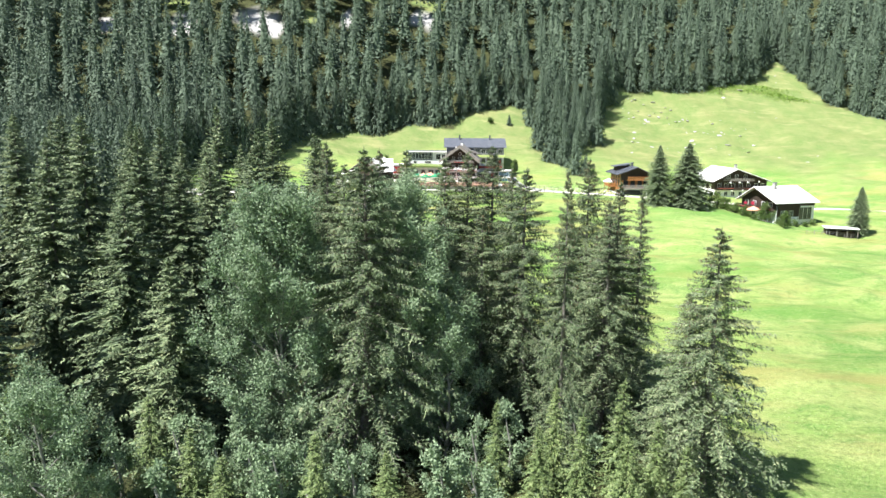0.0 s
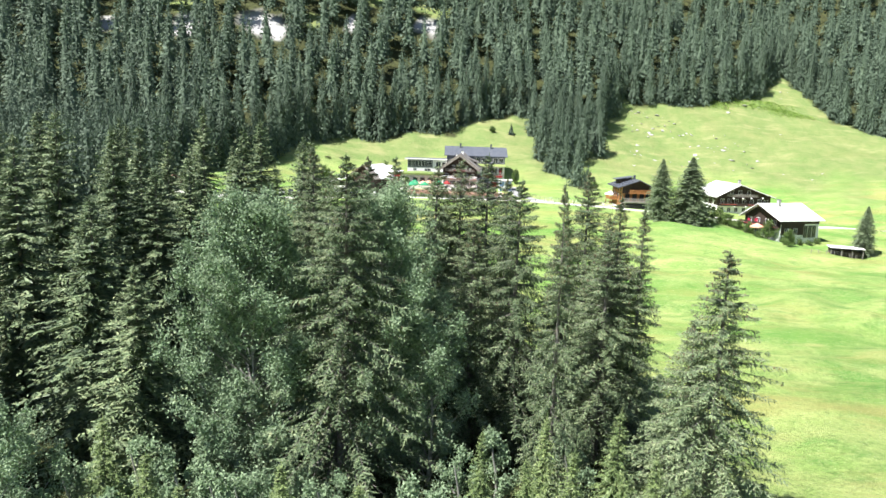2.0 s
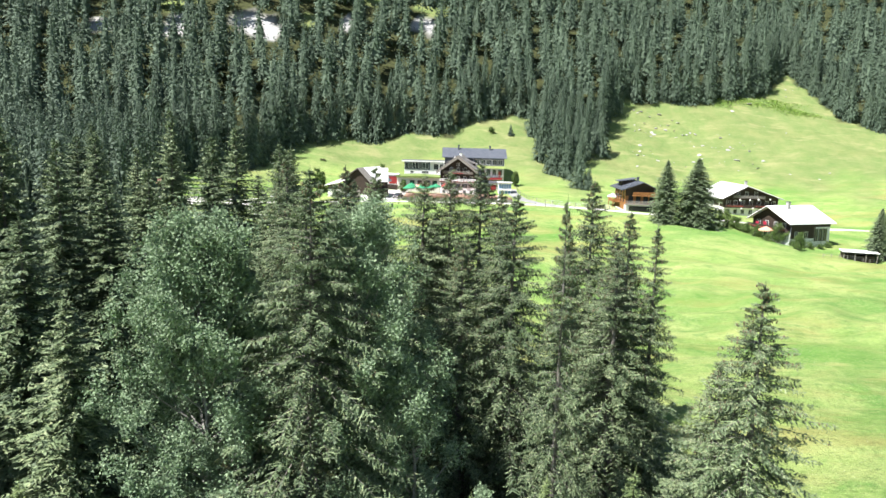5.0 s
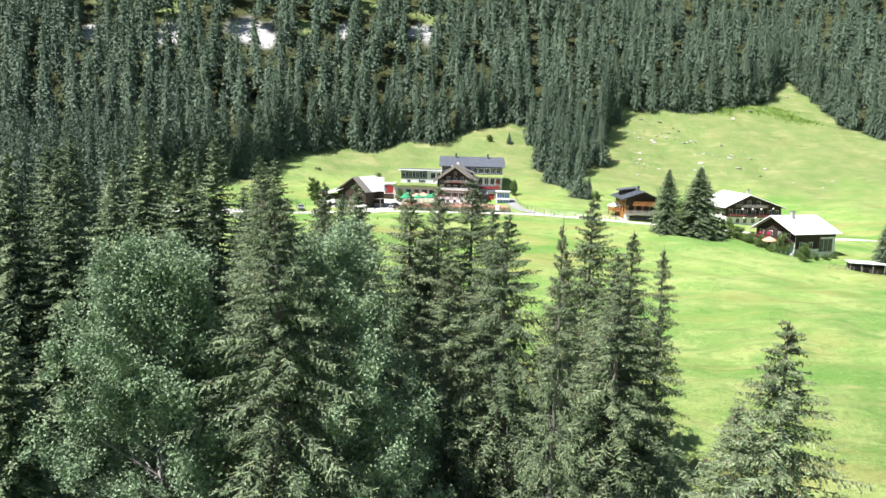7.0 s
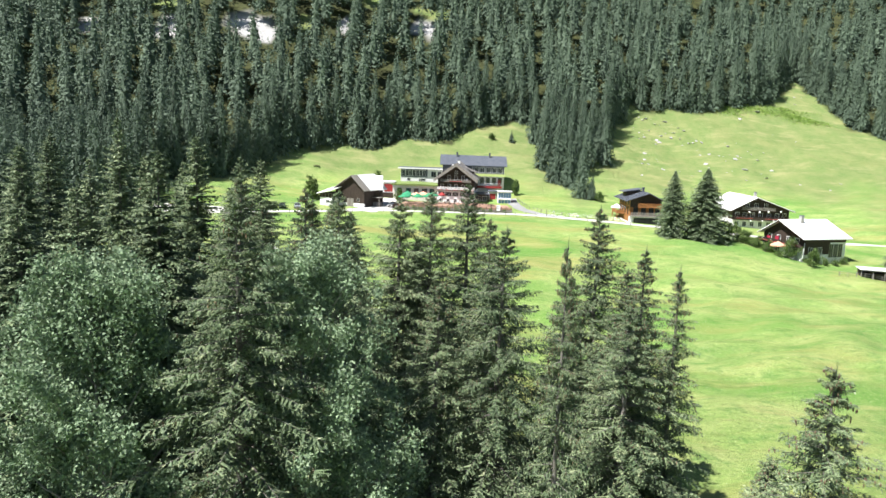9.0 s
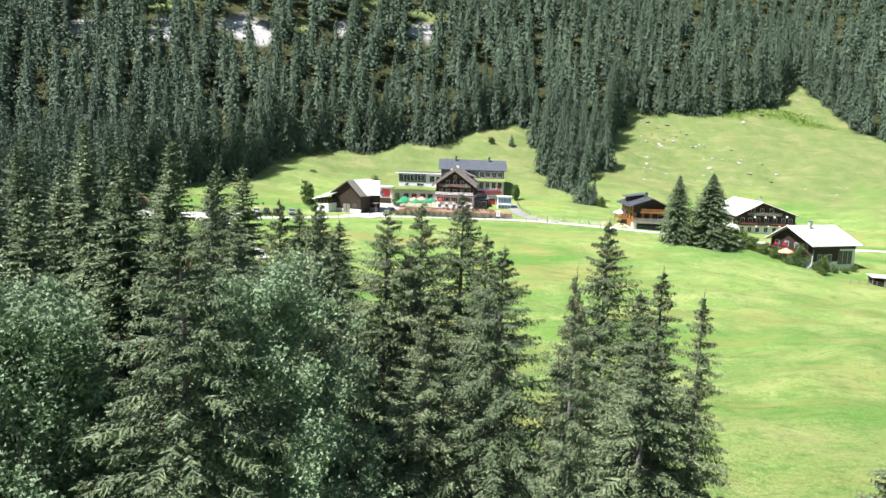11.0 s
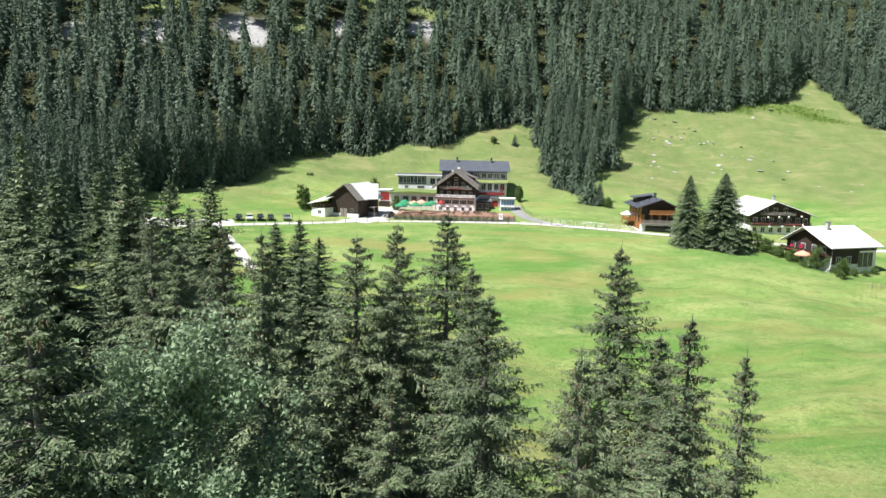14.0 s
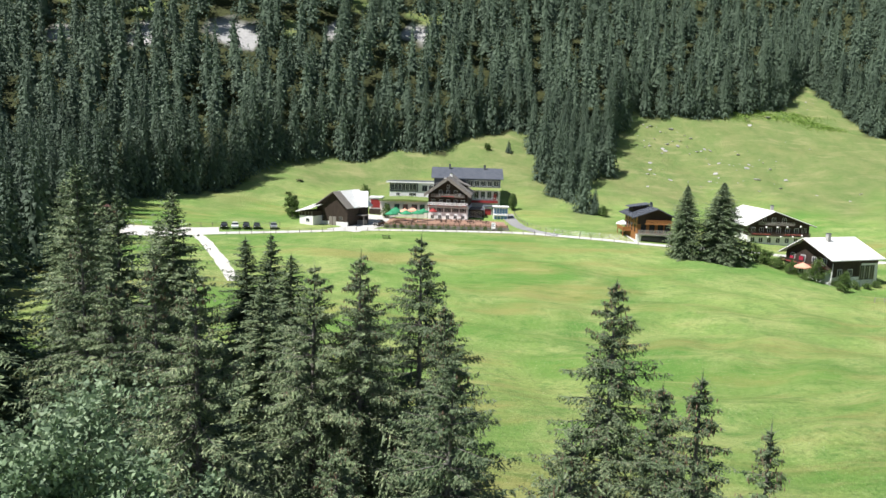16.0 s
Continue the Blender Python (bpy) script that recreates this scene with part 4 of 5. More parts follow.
balcony(inn, -5.2, 5.2, 6.9, 1.0, M_DARKWOOD, M_GREYWOOD)
flower_box(inn, -2.0, 2.0, 7.0, -1.04)
for i in range(30):
    x_ = -5.8 + i * 0.4
    block("board", x_ - 0.15, x_ + 0.15, -0.04, 0.0, 4.25, max(6.0, 12.7 - abs(x_) * 0.727 - 0.1), M_DARKWOOD, inn)
for s_ in (-1, 1):
    prism("verge_skirt", [(0, 12.1), (s_ * 7.25, 6.85), (s_ * 7.25, 7.93), (0, 13.2)], -1.62, -1.54, M_GREYWOOD, inn)
for s_, y_ in ((-1, 6.0), (1, 7.5)):
    dx0, dx1 = sorted((s_ * 1.2, s_ * 5.2))
    dormer = block("dormer", dx0, dx1, y_ - 1.6, y_ + 1.6, 8.2, 10.2, M_DARKWOOD, inn)
    prism("dormer_roof", [(s_ * 0.6, 12.1), (s_ * 6.2, 10.0), (s_ * 6.2, 10.2), (s_ * 0.6, 12.3)], y_ - 2.1, y_ + 2.1, M_SHINGLE, dormer)
chimney(inn, 0.2, 5.0, 11.0, 14.0, 0.8)
chimney(inn, -2.4, 10.5, 9.0, 12.6, 0.6)
disc = bmesh.new()
bmesh.ops.create_cone(disc, cap_ends=True, segments=16, radius1=0.45, radius2=0.45, depth=0.08, matrix=pose(3.6, -0.30, 7.8, 90))
finish("satellite_dish", disc, M_WHITE, inn)

rear = house("hotel_wing", 1.4, 268.8, -90, "long white hotel wing with a blue-grey roof", 7.2)
gable_body(rear, 11.6, 21.6, 11.6, 14.4, M_WHITE, z0=-2)
gable_roof(rear, 11.6, 21.6, 11.6, 14.4, M_SLATE, 0.9)
for s_ in (-1, 1):
    roof_battens(rear, 11.6, 21.6, 11.6, 14.4, 0.9, 0.9, 0.9, 0.0, s_, 0.8, M_SLATE)
# grey and slate sheets paint the eave's shade onto the white top storey
block("upper_cladding", 5.78, 5.86, 10.5, 21.5, 8.5, 11.5, M_GREYWOOD, rear)
block("upper_shade_wall", 5.80, 5.88, 10.5, 21.5, 8.66, 11.3, M_SLATE, rear)
# made-up dark cover, hides white wall that showed beside the inn gable
block("side_cladding", 5.78, 5.86, 0.05, 10.4, 2.0, 11.5, M_SLATE, rear)
for y_ in (11.8, 13.9, 16.0, 18.1, 20.2):
    window(rear, 5.88, 9.0, 1.5, 1.7, y_, "right")
    window(rear, 5.8, 5.0, 1.3, 2.3, y_, "right")
block("canopy", 5.8, 8.0, 10.6, 21.8, 8.0, 8.25, M_WHITE, rear)
block("fascia", 8.0, 8.08, 10.6, 21.8, 7.75, 8.65, M_LIME, rear)
block("balcony_floor", 5.8, 7.6, 10.6, 20.8, 4.2, 4.4, M_WHITE, rear)
block("balcony_front", 7.55, 7.65, 10.6, 20.8, 3.7, 4.5, M_RED, rear)
for i in range(11):
    block("baluster", 7.6, 7.66, 10.7 + i, 10.78 + i, 4.7, 5.3, M_WHITE, rear)
block("handrail", 7.58, 7.68, 10.6, 20.8, 5.3, 5.38, M_WHITE, rear)
block("awning_cloth", 6.6, 7.2, 19.4, 20.3, 4.6, 6.6, M_RED, rear, "folded red awning")
for y_ in (5.0, 16.5):
    chimney(rear, 1.0, y_, 13.5, 15.6, 0.6, M_SLATE)
west = house("hotel_wing", -13.3, 266.0, 0, "low white hotel wing with a long window band", 9.2)
block("wall", 0, 15, 0, 8, -2, 7.3, M_WHITE, west)
block("window_band_wall", 0.05, 9.4, -0.08, 0, 4.4, 7.2, M_SLATE, west)
prism("roof", [(-1.0, 7.3), (15.6, 7.4), (15.6, 7.75), (-1.0, 7.65)], -0.9, 9, M_SLATE, west)
block("roof_edge", -1.05, 15.65, -1.0, -0.9, 7.25, 7.7, M_WHITE, west)
for i in range(7):
    window(west, 1.0 + i * 1.22, 4.9, 1.0, 1.9, -0.08)
for x_ in (2.8, 7.0, 8.2):
    window(west, x_, 3.1, 1.1, 0.8)
window(west, 11.6, 4.6, 1.6, 1.9)
window(west, 13.6, 4.6, 1.2, 1.9)
turf = house("turf_roofed_hall", -14.6, 250.6, 0, "low white hall with a grassy turf roof", 6.4)
block("wall", 0, 14.4, 0, 12, -1, 5.2, M_CREAM, turf)
prism("turf_roof", [(-0.6, 5.2), (15.0, 5.2), (15.0, 5.55), (7, 5.9), (-0.6, 5.6)], -0.7, 13, M_TURFROOF, turf)
for x_, w_ in ((2.0, 1.2), (5.0, 1.4), (7.6, 1.4), (10.4, 1.6), (12.8, 1.4)):
    window(turf, x_, 2.2, w_, 2.0, frame_mat=M_DARKWOOD)
garage = house("garage", -18.3, 252.0, 0, "white garage with a red door", 6.3)
block("wall", 0, 3.8, 0, 6, -1, 6.0, M_WHITE, garage)
block("roof", -0.2, 4.0, -0.3, 6.2, 6.0, 6.2, M_TINROOF, garage)
block("lower_wall", -0.05, 3.85, -0.06, 0.0, -1, 2.6, M_DARKWOOD, garage)
block("garage_door", 0.5, 3.3, -0.08, 0.0, 2.9, 5.5, M_RED, garage)
for i in range(4):
    block("door_rib", 0.5, 3.3, -0.11, -0.08, 3.3 + i * 0.6, 3.36 + i * 0.6, M_RED, garage)
link = house("link_building", 12.4, 252.4, 0, "low passage with a blue-grey roof between two wings", 6.6)
block("wall", 0, 5.0, 0, 8, -1, 2.8, M_DARKWOOD, link)
prism("roof", [(-0.2, 2.8), (5.1, 2.8), (5.1, 3.0), (-0.2, 3.0)], -1.2, 8, M_SLATE, link)
window(link, 1.4, 0.6, 1.6, 1.5)
window(link, 3.6, 0.6, 1.4, 1.5)
store = house("store", 17.5, 255.5, 0, "small white store with a red door", 6.8)
block("wall", 0, 2.6, 0, 6, -1, 3.4, M_WHITE, store)
block("door", 0.3, 2.3, -0.08, 0, 0.1, 2.7, M_RED, store)
block("roof", -0.2, 2.8, -0.5, 6, 3.4, 3.55, M_SLATE, store)
M_BLUE = material("blue_panels", [(0.10, 0.22, 0.36), (0.16, 0.30, 0.45)], 0.35, 0.8, 5, spec=0.5)
kiosk = house("kiosk", 20.2, 249.5, 0, "white kiosk with blue panels and a flat roof", 6.5)
block("wall", 0, 4.4, 0, 3.0, -1, 4.2, M_WHITE, kiosk)
block("roof", -0.3, 4.7, -0.7, 3.2, 4.2, 4.4, M_WHITE, kiosk)
for i in range(5):
    block("blue_panel", 0.2 + i * 0.84, 0.9 + i * 0.84, -0.06, 0, 2.2, 3.8, M_BLUE, kiosk)
block("counter", 0.0, 4.4, -0.6, 0, 1.7, 1.85, M_WHITE, kiosk)
for i in range(4):
    block("blue_panel", 0.25 + i * 1.04, 1.05 + i * 1.04, -0.07, -0.0, 0.35, 1.4, M_BLUE, kiosk)

# terrace
terrace = tagged(new("terrace"), "raised terracotta terrace with a low wall in front of the inn", "terrace")
terrace.matrix_basis = pose(-11.4, 228.4, 6.0)
block("deck", 0, 34.5, 0, 20.4, -0.8, 0.55, M_TERRA, terrace)
block("front_wall", -0.15, 34.65, -0.35, -0.004, -0.9, 0.75, M_GREYWOOD, terrace)
for i in range(24):
    x_ = 0.2 + i * 1.48
    block("railing_post", x_ - 0.06, x_ + 0.06, 0.10, 0.22, 0.55, 1.55, M_DARKWOOD, terrace)
block("railing", 0, 34.5, 0.11, 0.20, 1.5, 1.6, M_TERRA, terrace)
block("railing_panel", 0, 34.5, 0.14, 0.18, 0.75, 1.3, M_TERRA, terrace)
for i in range(13):
    x_ = 1.0 + i * 2.1
    block("planter", x_, x_ + 1.4, 0.35, 0.75, 0.55, 1.0, M_TERRA, terrace)


def parasol(x, y, z, r, cloth, label):
    p = tagged(new("parasol"), label, "parasol", "terrace parasols")
    p.matrix_basis = pose(x, y, z, 0, 0, x * 40)
    bm = bmesh.new()
    bmesh.ops.create_cone(bm, cap_ends=False, segments=8, radius1=r, radius2=0.05, depth=0.95, matrix=pose(0, 0, 3.15))
    bmesh.ops.create_cone(bm, cap_ends=False, segments=8, radius1=r, radius2=r, depth=0.24, matrix=pose(0, 0, 2.56))
    finish("canopy", bm, cloth, p)
    bm = bmesh.new()
    bmesh.ops.create_cone(bm, cap_ends=True, segments=8, radius1=0.04, radius2=0.04, depth=3.5, matrix=pose(0, 0, 1.75))
    finish("pole", bm, M_METAL, p)
    bm = bmesh.new()
    bmesh.ops.create_cone(bm, cap_ends=True, segments=12, radius1=0.4, radius2=0.3, depth=0.16, matrix=pose(0, 0, 0.08))
    finish("base", bm, M_ROCK, p)


for x_, y_, c_, l_ in ((-9.4, 240.0, M_GREENCLOTH, "green canvas parasol"), (-9.9, 234.6, M_GREENCLOTH, "green canvas parasol"), (-1.2, 243.6, M_GREENCLOTH, "green canvas parasol"), (-9.6, 245.4, M_GREENCLOTH, "green canvas parasol"), (-4.4, 245.8, M_ORANGECLOTH, "faded orange canvas parasol"), (-5.8, 236.8, M_GREENCLOTH, "green canvas parasol"), (-2.6, 238.6, M_GREENCLOTH, "green canvas parasol"),
                       (-6.6, 242.2, M_ORANGECLOTH, "faded orange canvas parasol"), (1.6, 246.0, M_RED, "small red canvas parasol")):
    parasol(x_, y_, 6.55, 1.9 if c_ is not M_RED else 1.3, c_, l_ + " open on the terrace")


def picnic_table(x, y, z, turn, label, mat=None):
    t = tagged(new("picnic_table"), label, "table", "wooden tables")
    t.matrix_basis = pose(x, y, z, 0, 0, turn)
    m = mat or M_GREYWOOD
    for i in range(4):
        block("table_board", -1.0, 1.0, -0.38 + i * 0.195, -0.20 + i * 0.195, 0.70, 0.75, m, t)
    for s in (-1, 1):
        block("bench_board", -1.0, 1.0, s * 0.72 - 0.13, s * 0.72 + 0.13, 0.42, 0.46, m, t)
        block("leg", s * 0.75 - 0.04, s * 0.75 + 0.04, -0.75, 0.75, 0.36, 0.42, m, t)
        block("leg", s * 0.75 - 0.05, s * 0.75 + 0.05, -0.55, -0.40, 0, 0.7, m, t)
        block("leg", s * 0.75 - 0.05, s * 0.75 + 0.05, 0.40, 0.55, 0, 0.7, m, t)


for i, (x_, y_) in enumerate(((3.5, 244.0), (6.5, 243.2), (9.5, 244.2), (12.5, 243.0), (15.5, 244.0), (5.0, 239.0), (9.0, 238.5), (13.0, 239.5), (17.5, 240.0), (-8.5, 234.0), (-4.0, 233.5))):
    picnic_table(x_, y_, 6.55, 5 * i, "dark wooden table with benches on the terrace", M_DARKWOOD)
picnic_table(-9.0, 208.5, float(height(-9.0, 208.5)), 10, "weathered wooden table with benches on bare ground", M_DARKWOOD)
# table is a stand-in for an unidentified dark object on the slope
picnic_table(-44.3, 271.4, float(height(-44.3, 271.4)), -20, "dark wooden table as a stand-in for an unidentified dark object on the slope", M_DARKWOOD)

# chalets
ch1 = house("chalet", 60.2, 217.4, -1.6, "new orange larch chalet with a dark grey roof", 5.0)
gable_body(ch1, 8.8, 14.5, 7.2, 9.0, M_ORANGEWOOD, skew=0.5)
gable_roof(ch1, 8.8, 14.5, 7.2, 9.0, M_SLATE, 1.5, front=1.3, skew=0.5)
for s_ in (-1, 1):
    roof_battens(ch1, 8.8, 14.5, 7.2, 9.0, 1.5, 1.3, 1.5, 0.5, s_, 0.7, M_SLATE)
block("garage_front", -4.45, 4.45, -0.06, 1.0, -1.5, 2.3, M_WHITE, ch1)
# flat dark panel stands for the unlit inside of the open garage
block("garage_opening", -3.2, 3.6, -0.12, -0.05, 0.0, 2.0, M_GLASS, ch1, "dark panel in place of the open garage's unlit inside")
balcony(ch1, -4.5, 4.6, 2.6, 1.5, M_GREYWOOD, M_GREYWOOD)
balcony(ch1, -2.5, 4.6, 5.2, 1.2, M_ORANGEWOOD, M_ORANGEWOOD)
for x_ in (-2.8, -0.6, 1.6, 3.4):
    window(ch1, x_, 2.9, 1.2, 2.0, frame_mat=M_DARKWOOD)
for x_ in (-1.4, 0.8, 2.8):
    window(ch1, x_, 5.5, 1.2, 1.5, frame_mat=M_DARKWOOD)
for y_ in (2.5, 6.0, 9.5, 12.5):
    window(ch1, -4.4, 2.9, 1.1, 1.9, y_, "left", M_DARKWOOD)
    window(ch1, -4.4, 5.5, 1.0, 1.2, y_, "left", M_DARKWOOD)
block("side_balcony", -6.6, -4.4, 6.5, 14.0, 2.4, 2.6, M_ORANGEWOOD, ch1)
block("side_railing", -6.65, -6.55, 6.5, 14.0, 2.7, 3.5, M_ORANGEWOOD, ch1)
block("side_railing", -6.6, -4.4, 6.45, 6.55, 2.7, 3.5, M_ORANGEWOOD, ch1)
for y_ in (6.8, 13.7):
    block("balcony_post", -6.6, -6.4, y_, y_ + 0.2, -1.0, 2.4, M_ORANGEWOOD, ch1)
for i in range(16):
    block("board", -4.43, -4.40, 0.2 + i * 0.9, 1.0 + i * 0.9, 2.35, 2.55, M_ORANGEWOOD, ch1)
# dark sheet stands in for the shadow on the upper larch gable
prism("gable_cladding", [(-4.42, 5.0), (4.42, 5.0), (4.42, 7.15), (0.5, 8.95), (-4.42, 7.15)], -0.04, -0.004, M_DARKWOOD, ch1)
dorm = block("dormer", -4.2, -0.5, 7.0, 11.5, 7.6, 9.0, M_DARKWOOD, ch1)
prism("dormer_roof", [(0.4, 9.7), (-5.2, 8.8), (-5.2, 8.95), (0.4, 9.9)], 6.6, 12.0, M_SLATE, dorm)
chimney(ch1, 0.2, 5.0, 8.6, 10.2, 0.5, M_SLATE)
chimney(ch1, 1.2, 9.5, 8.4, 10.1, 0.5, M_SLATE)
block("garden_wall", -5.2, -4.9, -5.0, 10.0, -1.0, 0.9, M_WHITE, ch1)
parasol(55.6, 232.0, float(height(55.6, 232.0)), 1.9, M_WHITE, "white canvas parasol on the lawn beside a chalet")

ch2 = house("farmhouse", 102.8, 239.0, 0, "broad dark timber farmhouse with a pale metal roof", 2.8)
gable_body(ch2, 17.8, 20.4, 6.0, 9.7, M_DARKWOOD, skew=-2.0)
gable_roof(ch2, 17.8, 20.4, 6.0, 9.7, M_TINROOF, 1.2, front=1.5, skew=-2.0)
for s_ in (-1, 1):
    roof_battens(ch2, 17.8, 20.4, 6.0, 9.7, 1.2, 1.5, 1.2, -2.0, s_, 0.8, M_TINROOF)
block("ground_floor", -8.95, 8.95, -0.10, 20.2, -1.5, 2.6, M_WHITE, ch2)
block("west_wall", -8.98, -8.9, 0.1, 20.0, -1.5, 2.6, M_WHITE, ch2)
for x_ in (-7.4, -5.0, -2.6, 0.0, 2.6, 5.2, 7.4):
    window(ch2, x_, 0.6, 1.1, 1.4, -0.10)
    window(ch2, x_, 3.5, 1.1, 1.4)
for x_ in (-4.4, -1.6, 1.4):
    window(ch2, x_, 6.5, 1.0, 1.3)
balcony(ch2, -8.8, 8.8, 2.75, 1.2, M_DARKWOOD, M_DARKWOOD)
flower_box(ch2, -8.4, -3.0, 3.0, -1.24)
flower_box(ch2, 1.0, 6.0, 3.0, -1.24)
balcony(ch2, -6.4, 4.2, 5.7, 1.0, M_DARKWOOD, M_GREYWOOD)
for x_, z_ in ((-4.2, 5.2), (-1.0, 5.3), (1.8, 5.4), (5.6, 5.6), (-3.6, 2.4), (0.2, 2.5), (3.6, 2.6), (6.2, 3.0)):
    ball_basket(ch2, x_, -1.45, z_)
for i in range(40):
    x_ = -8.6 + i * 0.44
    top = 6.0 + 3.7 * (1 - abs(x_ + 2.0) / (6.9 if x_ < -2 else 10.9))
    block("board", x_ - 0.17, x_ + 0.17, -0.04, 0.0, 2.65, top - 0.15, M_DARKWOOD, ch2)
chimney(ch2, 0.5, 6.5, 8.8, 11.0, 0.7, M_ROCK)
for z_ in (2.9, 5.4):
    for y_ in (4, 9, 14):
        window(ch2, -8.95, z_ - 0.2, 1.1, 1.2, y_, "left")

M_CRIMSON = material("crimson_cloth", [(0.34, 0.02, 0.045), (0.42, 0.03, 0.06)], 0.8, 1, 5)
ch3 = house("chalet", 89.8, 195.8, -71, "white and dark timber chalet with a large white roof", 1.3)
gable_body(ch3, 13.3, 13.2, 5.2, 8.6, M_DARKWOOD, skew=-0.9)
gable_roof(ch3, 13.3, 13.2, 5.2, 8.6, M_TINROOF, 1.1, front=1.4, skew=-0.9)
for s_ in (-1, 1):
    roof_battens(ch3, 13.3, 13.2, 5.2, 8.6, 1.1, 1.4, 1.1, -0.9, s_, 0.7, M_TINROOF)
block("ground_floor", -6.75, 6.75, -0.10, 13.3, -2.0, 2.5, M_WHITE, ch3)
block("long_wall", 6.66, 6.76, 0, 13.2, 2.5, 4.1, M_WHITE, ch3)
# dark sheets put the roof overhang's shade onto the white long wall
block("wall_boarding", 6.68, 6.80, 0.1, 8.2, 0.9, 3.9, M_DARKWOOD, ch3)
block("eave_boarding", 6.66, 6.82, 0, 13.2, 3.9, 5.1, M_DARKWOOD, ch3)
for y_ in (2.0, 5.0):
    window(ch3, 6.80, 1.1, 1.2, 1.5, y_, "right", shutters=M_DARKWOOD)
for y_ in (8.6, 10.1, 11.6):
    window(ch3, 6.76, 0.2, 1.2, 3.2, y_, "right", M_METAL)
for x_ in (-4.6, -1.6, 1.6, 4.4):
    window(ch3, x_, 0.5, 1.2, 1.5, -0.10)
    window(ch3, x_, 3.2, 1.1, 1.5)
balcony(ch3, -6.7, 6.7, 2.7, 1.7, M_DARKWOOD, M_DARKWOOD)
flower_box(ch3, -6.5, 6.5, 2.9, -1.74)
block("red_cloth", -3.9, -2.9, -1.62, -1.5, 3.0, 4.3, M_CRIMSON, ch3, "red cloth hung above the balcony")
block("red_cloth", -1.2, -0.1, -1.62, -1.5, 3.0, 4.6, M_CRIMSON, ch3, "red cloth hung above the balcony")
chimney(ch3, 0.6, 4.5, 7.6, 9.9, 0.8, M_ROCK)
parasol(86.6, 191.8, float(height(86.6, 191.8)), 1.9, M_ORANGECLOTH, "faded orange canvas parasol beside the white-roofed chalet")
shed = house("field_shed", 103.8, 178.5, -18, "low open shed with a grey sheet roof", -1.2)
prism("roof", [(-4, 2.2), (4, 2.2), (4, 2.32), (-4, 2.32)], -2.2, 2.6, M_TINROOF, shed)
block("back_wall", -3.6, 3.6, 2.0, 2.15, -0.6, 2.2, M_GREYWOOD, shed)
for x_ in (-3.6, -1.2, 1.2, 3.6):
    block("post", x_ - 0.09, x_ + 0.09, -1.9, -1.72, -0.6, 2.2, M_GREYWOOD, shed)
block("log_stack", -3.4, 3.3, -0.8, 1.6, -0.5, 1.3, M_DARKWOOD, shed)
hut = house("hut", -79.0, 208.5, 25, "small hut with a faded red tiled roof", 6.8)
gable_body(hut, 4.6, 6, 3.0, 4.8, M_DARKWOOD)
gable_roof(hut, 4.6, 6, 3.0, 4.8, M_PINKROOF, 0.7)
window(hut, 0, 1.0, 1.0, 1.0)


# ---- vehicles ----
M_TYRE = material("tyre_rubber", [(0.02, 0.02, 0.02), (0.035, 0.035, 0.035)], 0.9, 3)
M_LAMP = material("lamp_glass", [(0.6, 0.6, 0.58), (0.7, 0.7, 0.68)], 0.2, 3, spec=0.6)


def car(x, y, z, turn, paint, label, tall=0.0):
    c = tagged(new("car"), label, "car", "parked cars")
    c.matrix_basis = pose(x, y, z, 0, 0, turn)
    side = [(-2.15, 0.35), (2.1, 0.35), (2.2, 0.75), (2.05, 0.98 + tall * 0.3), (1.0, 1.06 + tall * 0.3), (-1.9, 1.1 + tall * 0.3), (-2.2, 0.95), (-2.22, 0.6)]
    roof = [(1.05, 1.05 + tall * 0.3), (0.35, 1.48 + tall), (-1.35, 1.5 + tall), (-2.0, 1.08 + tall * 0.3)]

    def loft(name, outline, half, top_half, mat):
        bm = bmesh.new()
        zs = [p[1] for p in outline]
        lo, hi = min(zs), max(zs)
        rows = []
        for s in (-1, 1):
            rows.append([bm.verts.new((s * (half + (top_half - half) * (q - lo) / (hi - lo)), p, q)) for p, q in outline])
        n = len(outline)
        bm.faces.new(rows[0]), bm.faces.new(rows[1][::-1])
        for i in range(n):
            j = (i + 1) % n
            bm.faces.new((rows[0][j], rows[0][i], rows[1][i], rows[1][j]))
        bmesh.ops.bevel(bm, geom=bm.edges[:], offset=0.05, segments=1, affect="EDGES")
        return finish(name, bm, mat, c)
    loft("body", side, 0.88, 0.86, paint)
    loft("cabin_glass", roof, 0.84, 0.66, M_GLASS)
    block("roof_panel", -0.66, 0.66, -1.32, 0.33, 1.47 + tall, 1.54 + tall, paint, c)
    for s in (-1, 1):
        block("headlight", s * 0.62 - 0.18, s * 0.62 + 0.18, 2.10, 2.22, 0.66, 0.82, M_LAMP, c)
        for yy in (-1.35, 1.35):
            bm = bmesh.new()
            bmesh.ops.create_cone(bm, cap_ends=True, segments=14, radius1=0.32, radius2=0.32, depth=0.22, matrix=pose(s * 0.80, yy, 0.32, 0, 90))
            wheel = finish("wheel", bm, M_TYRE, c)
            bm = bmesh.new()
            bmesh.ops.create_cone(bm, cap_ends=True, segments=10, radius1=0.19, radius2=0.19, depth=0.06, matrix=pose(s * 0.90, yy, 0.32, 0, 90))
            finish("rim", bm, M_METAL, wheel)


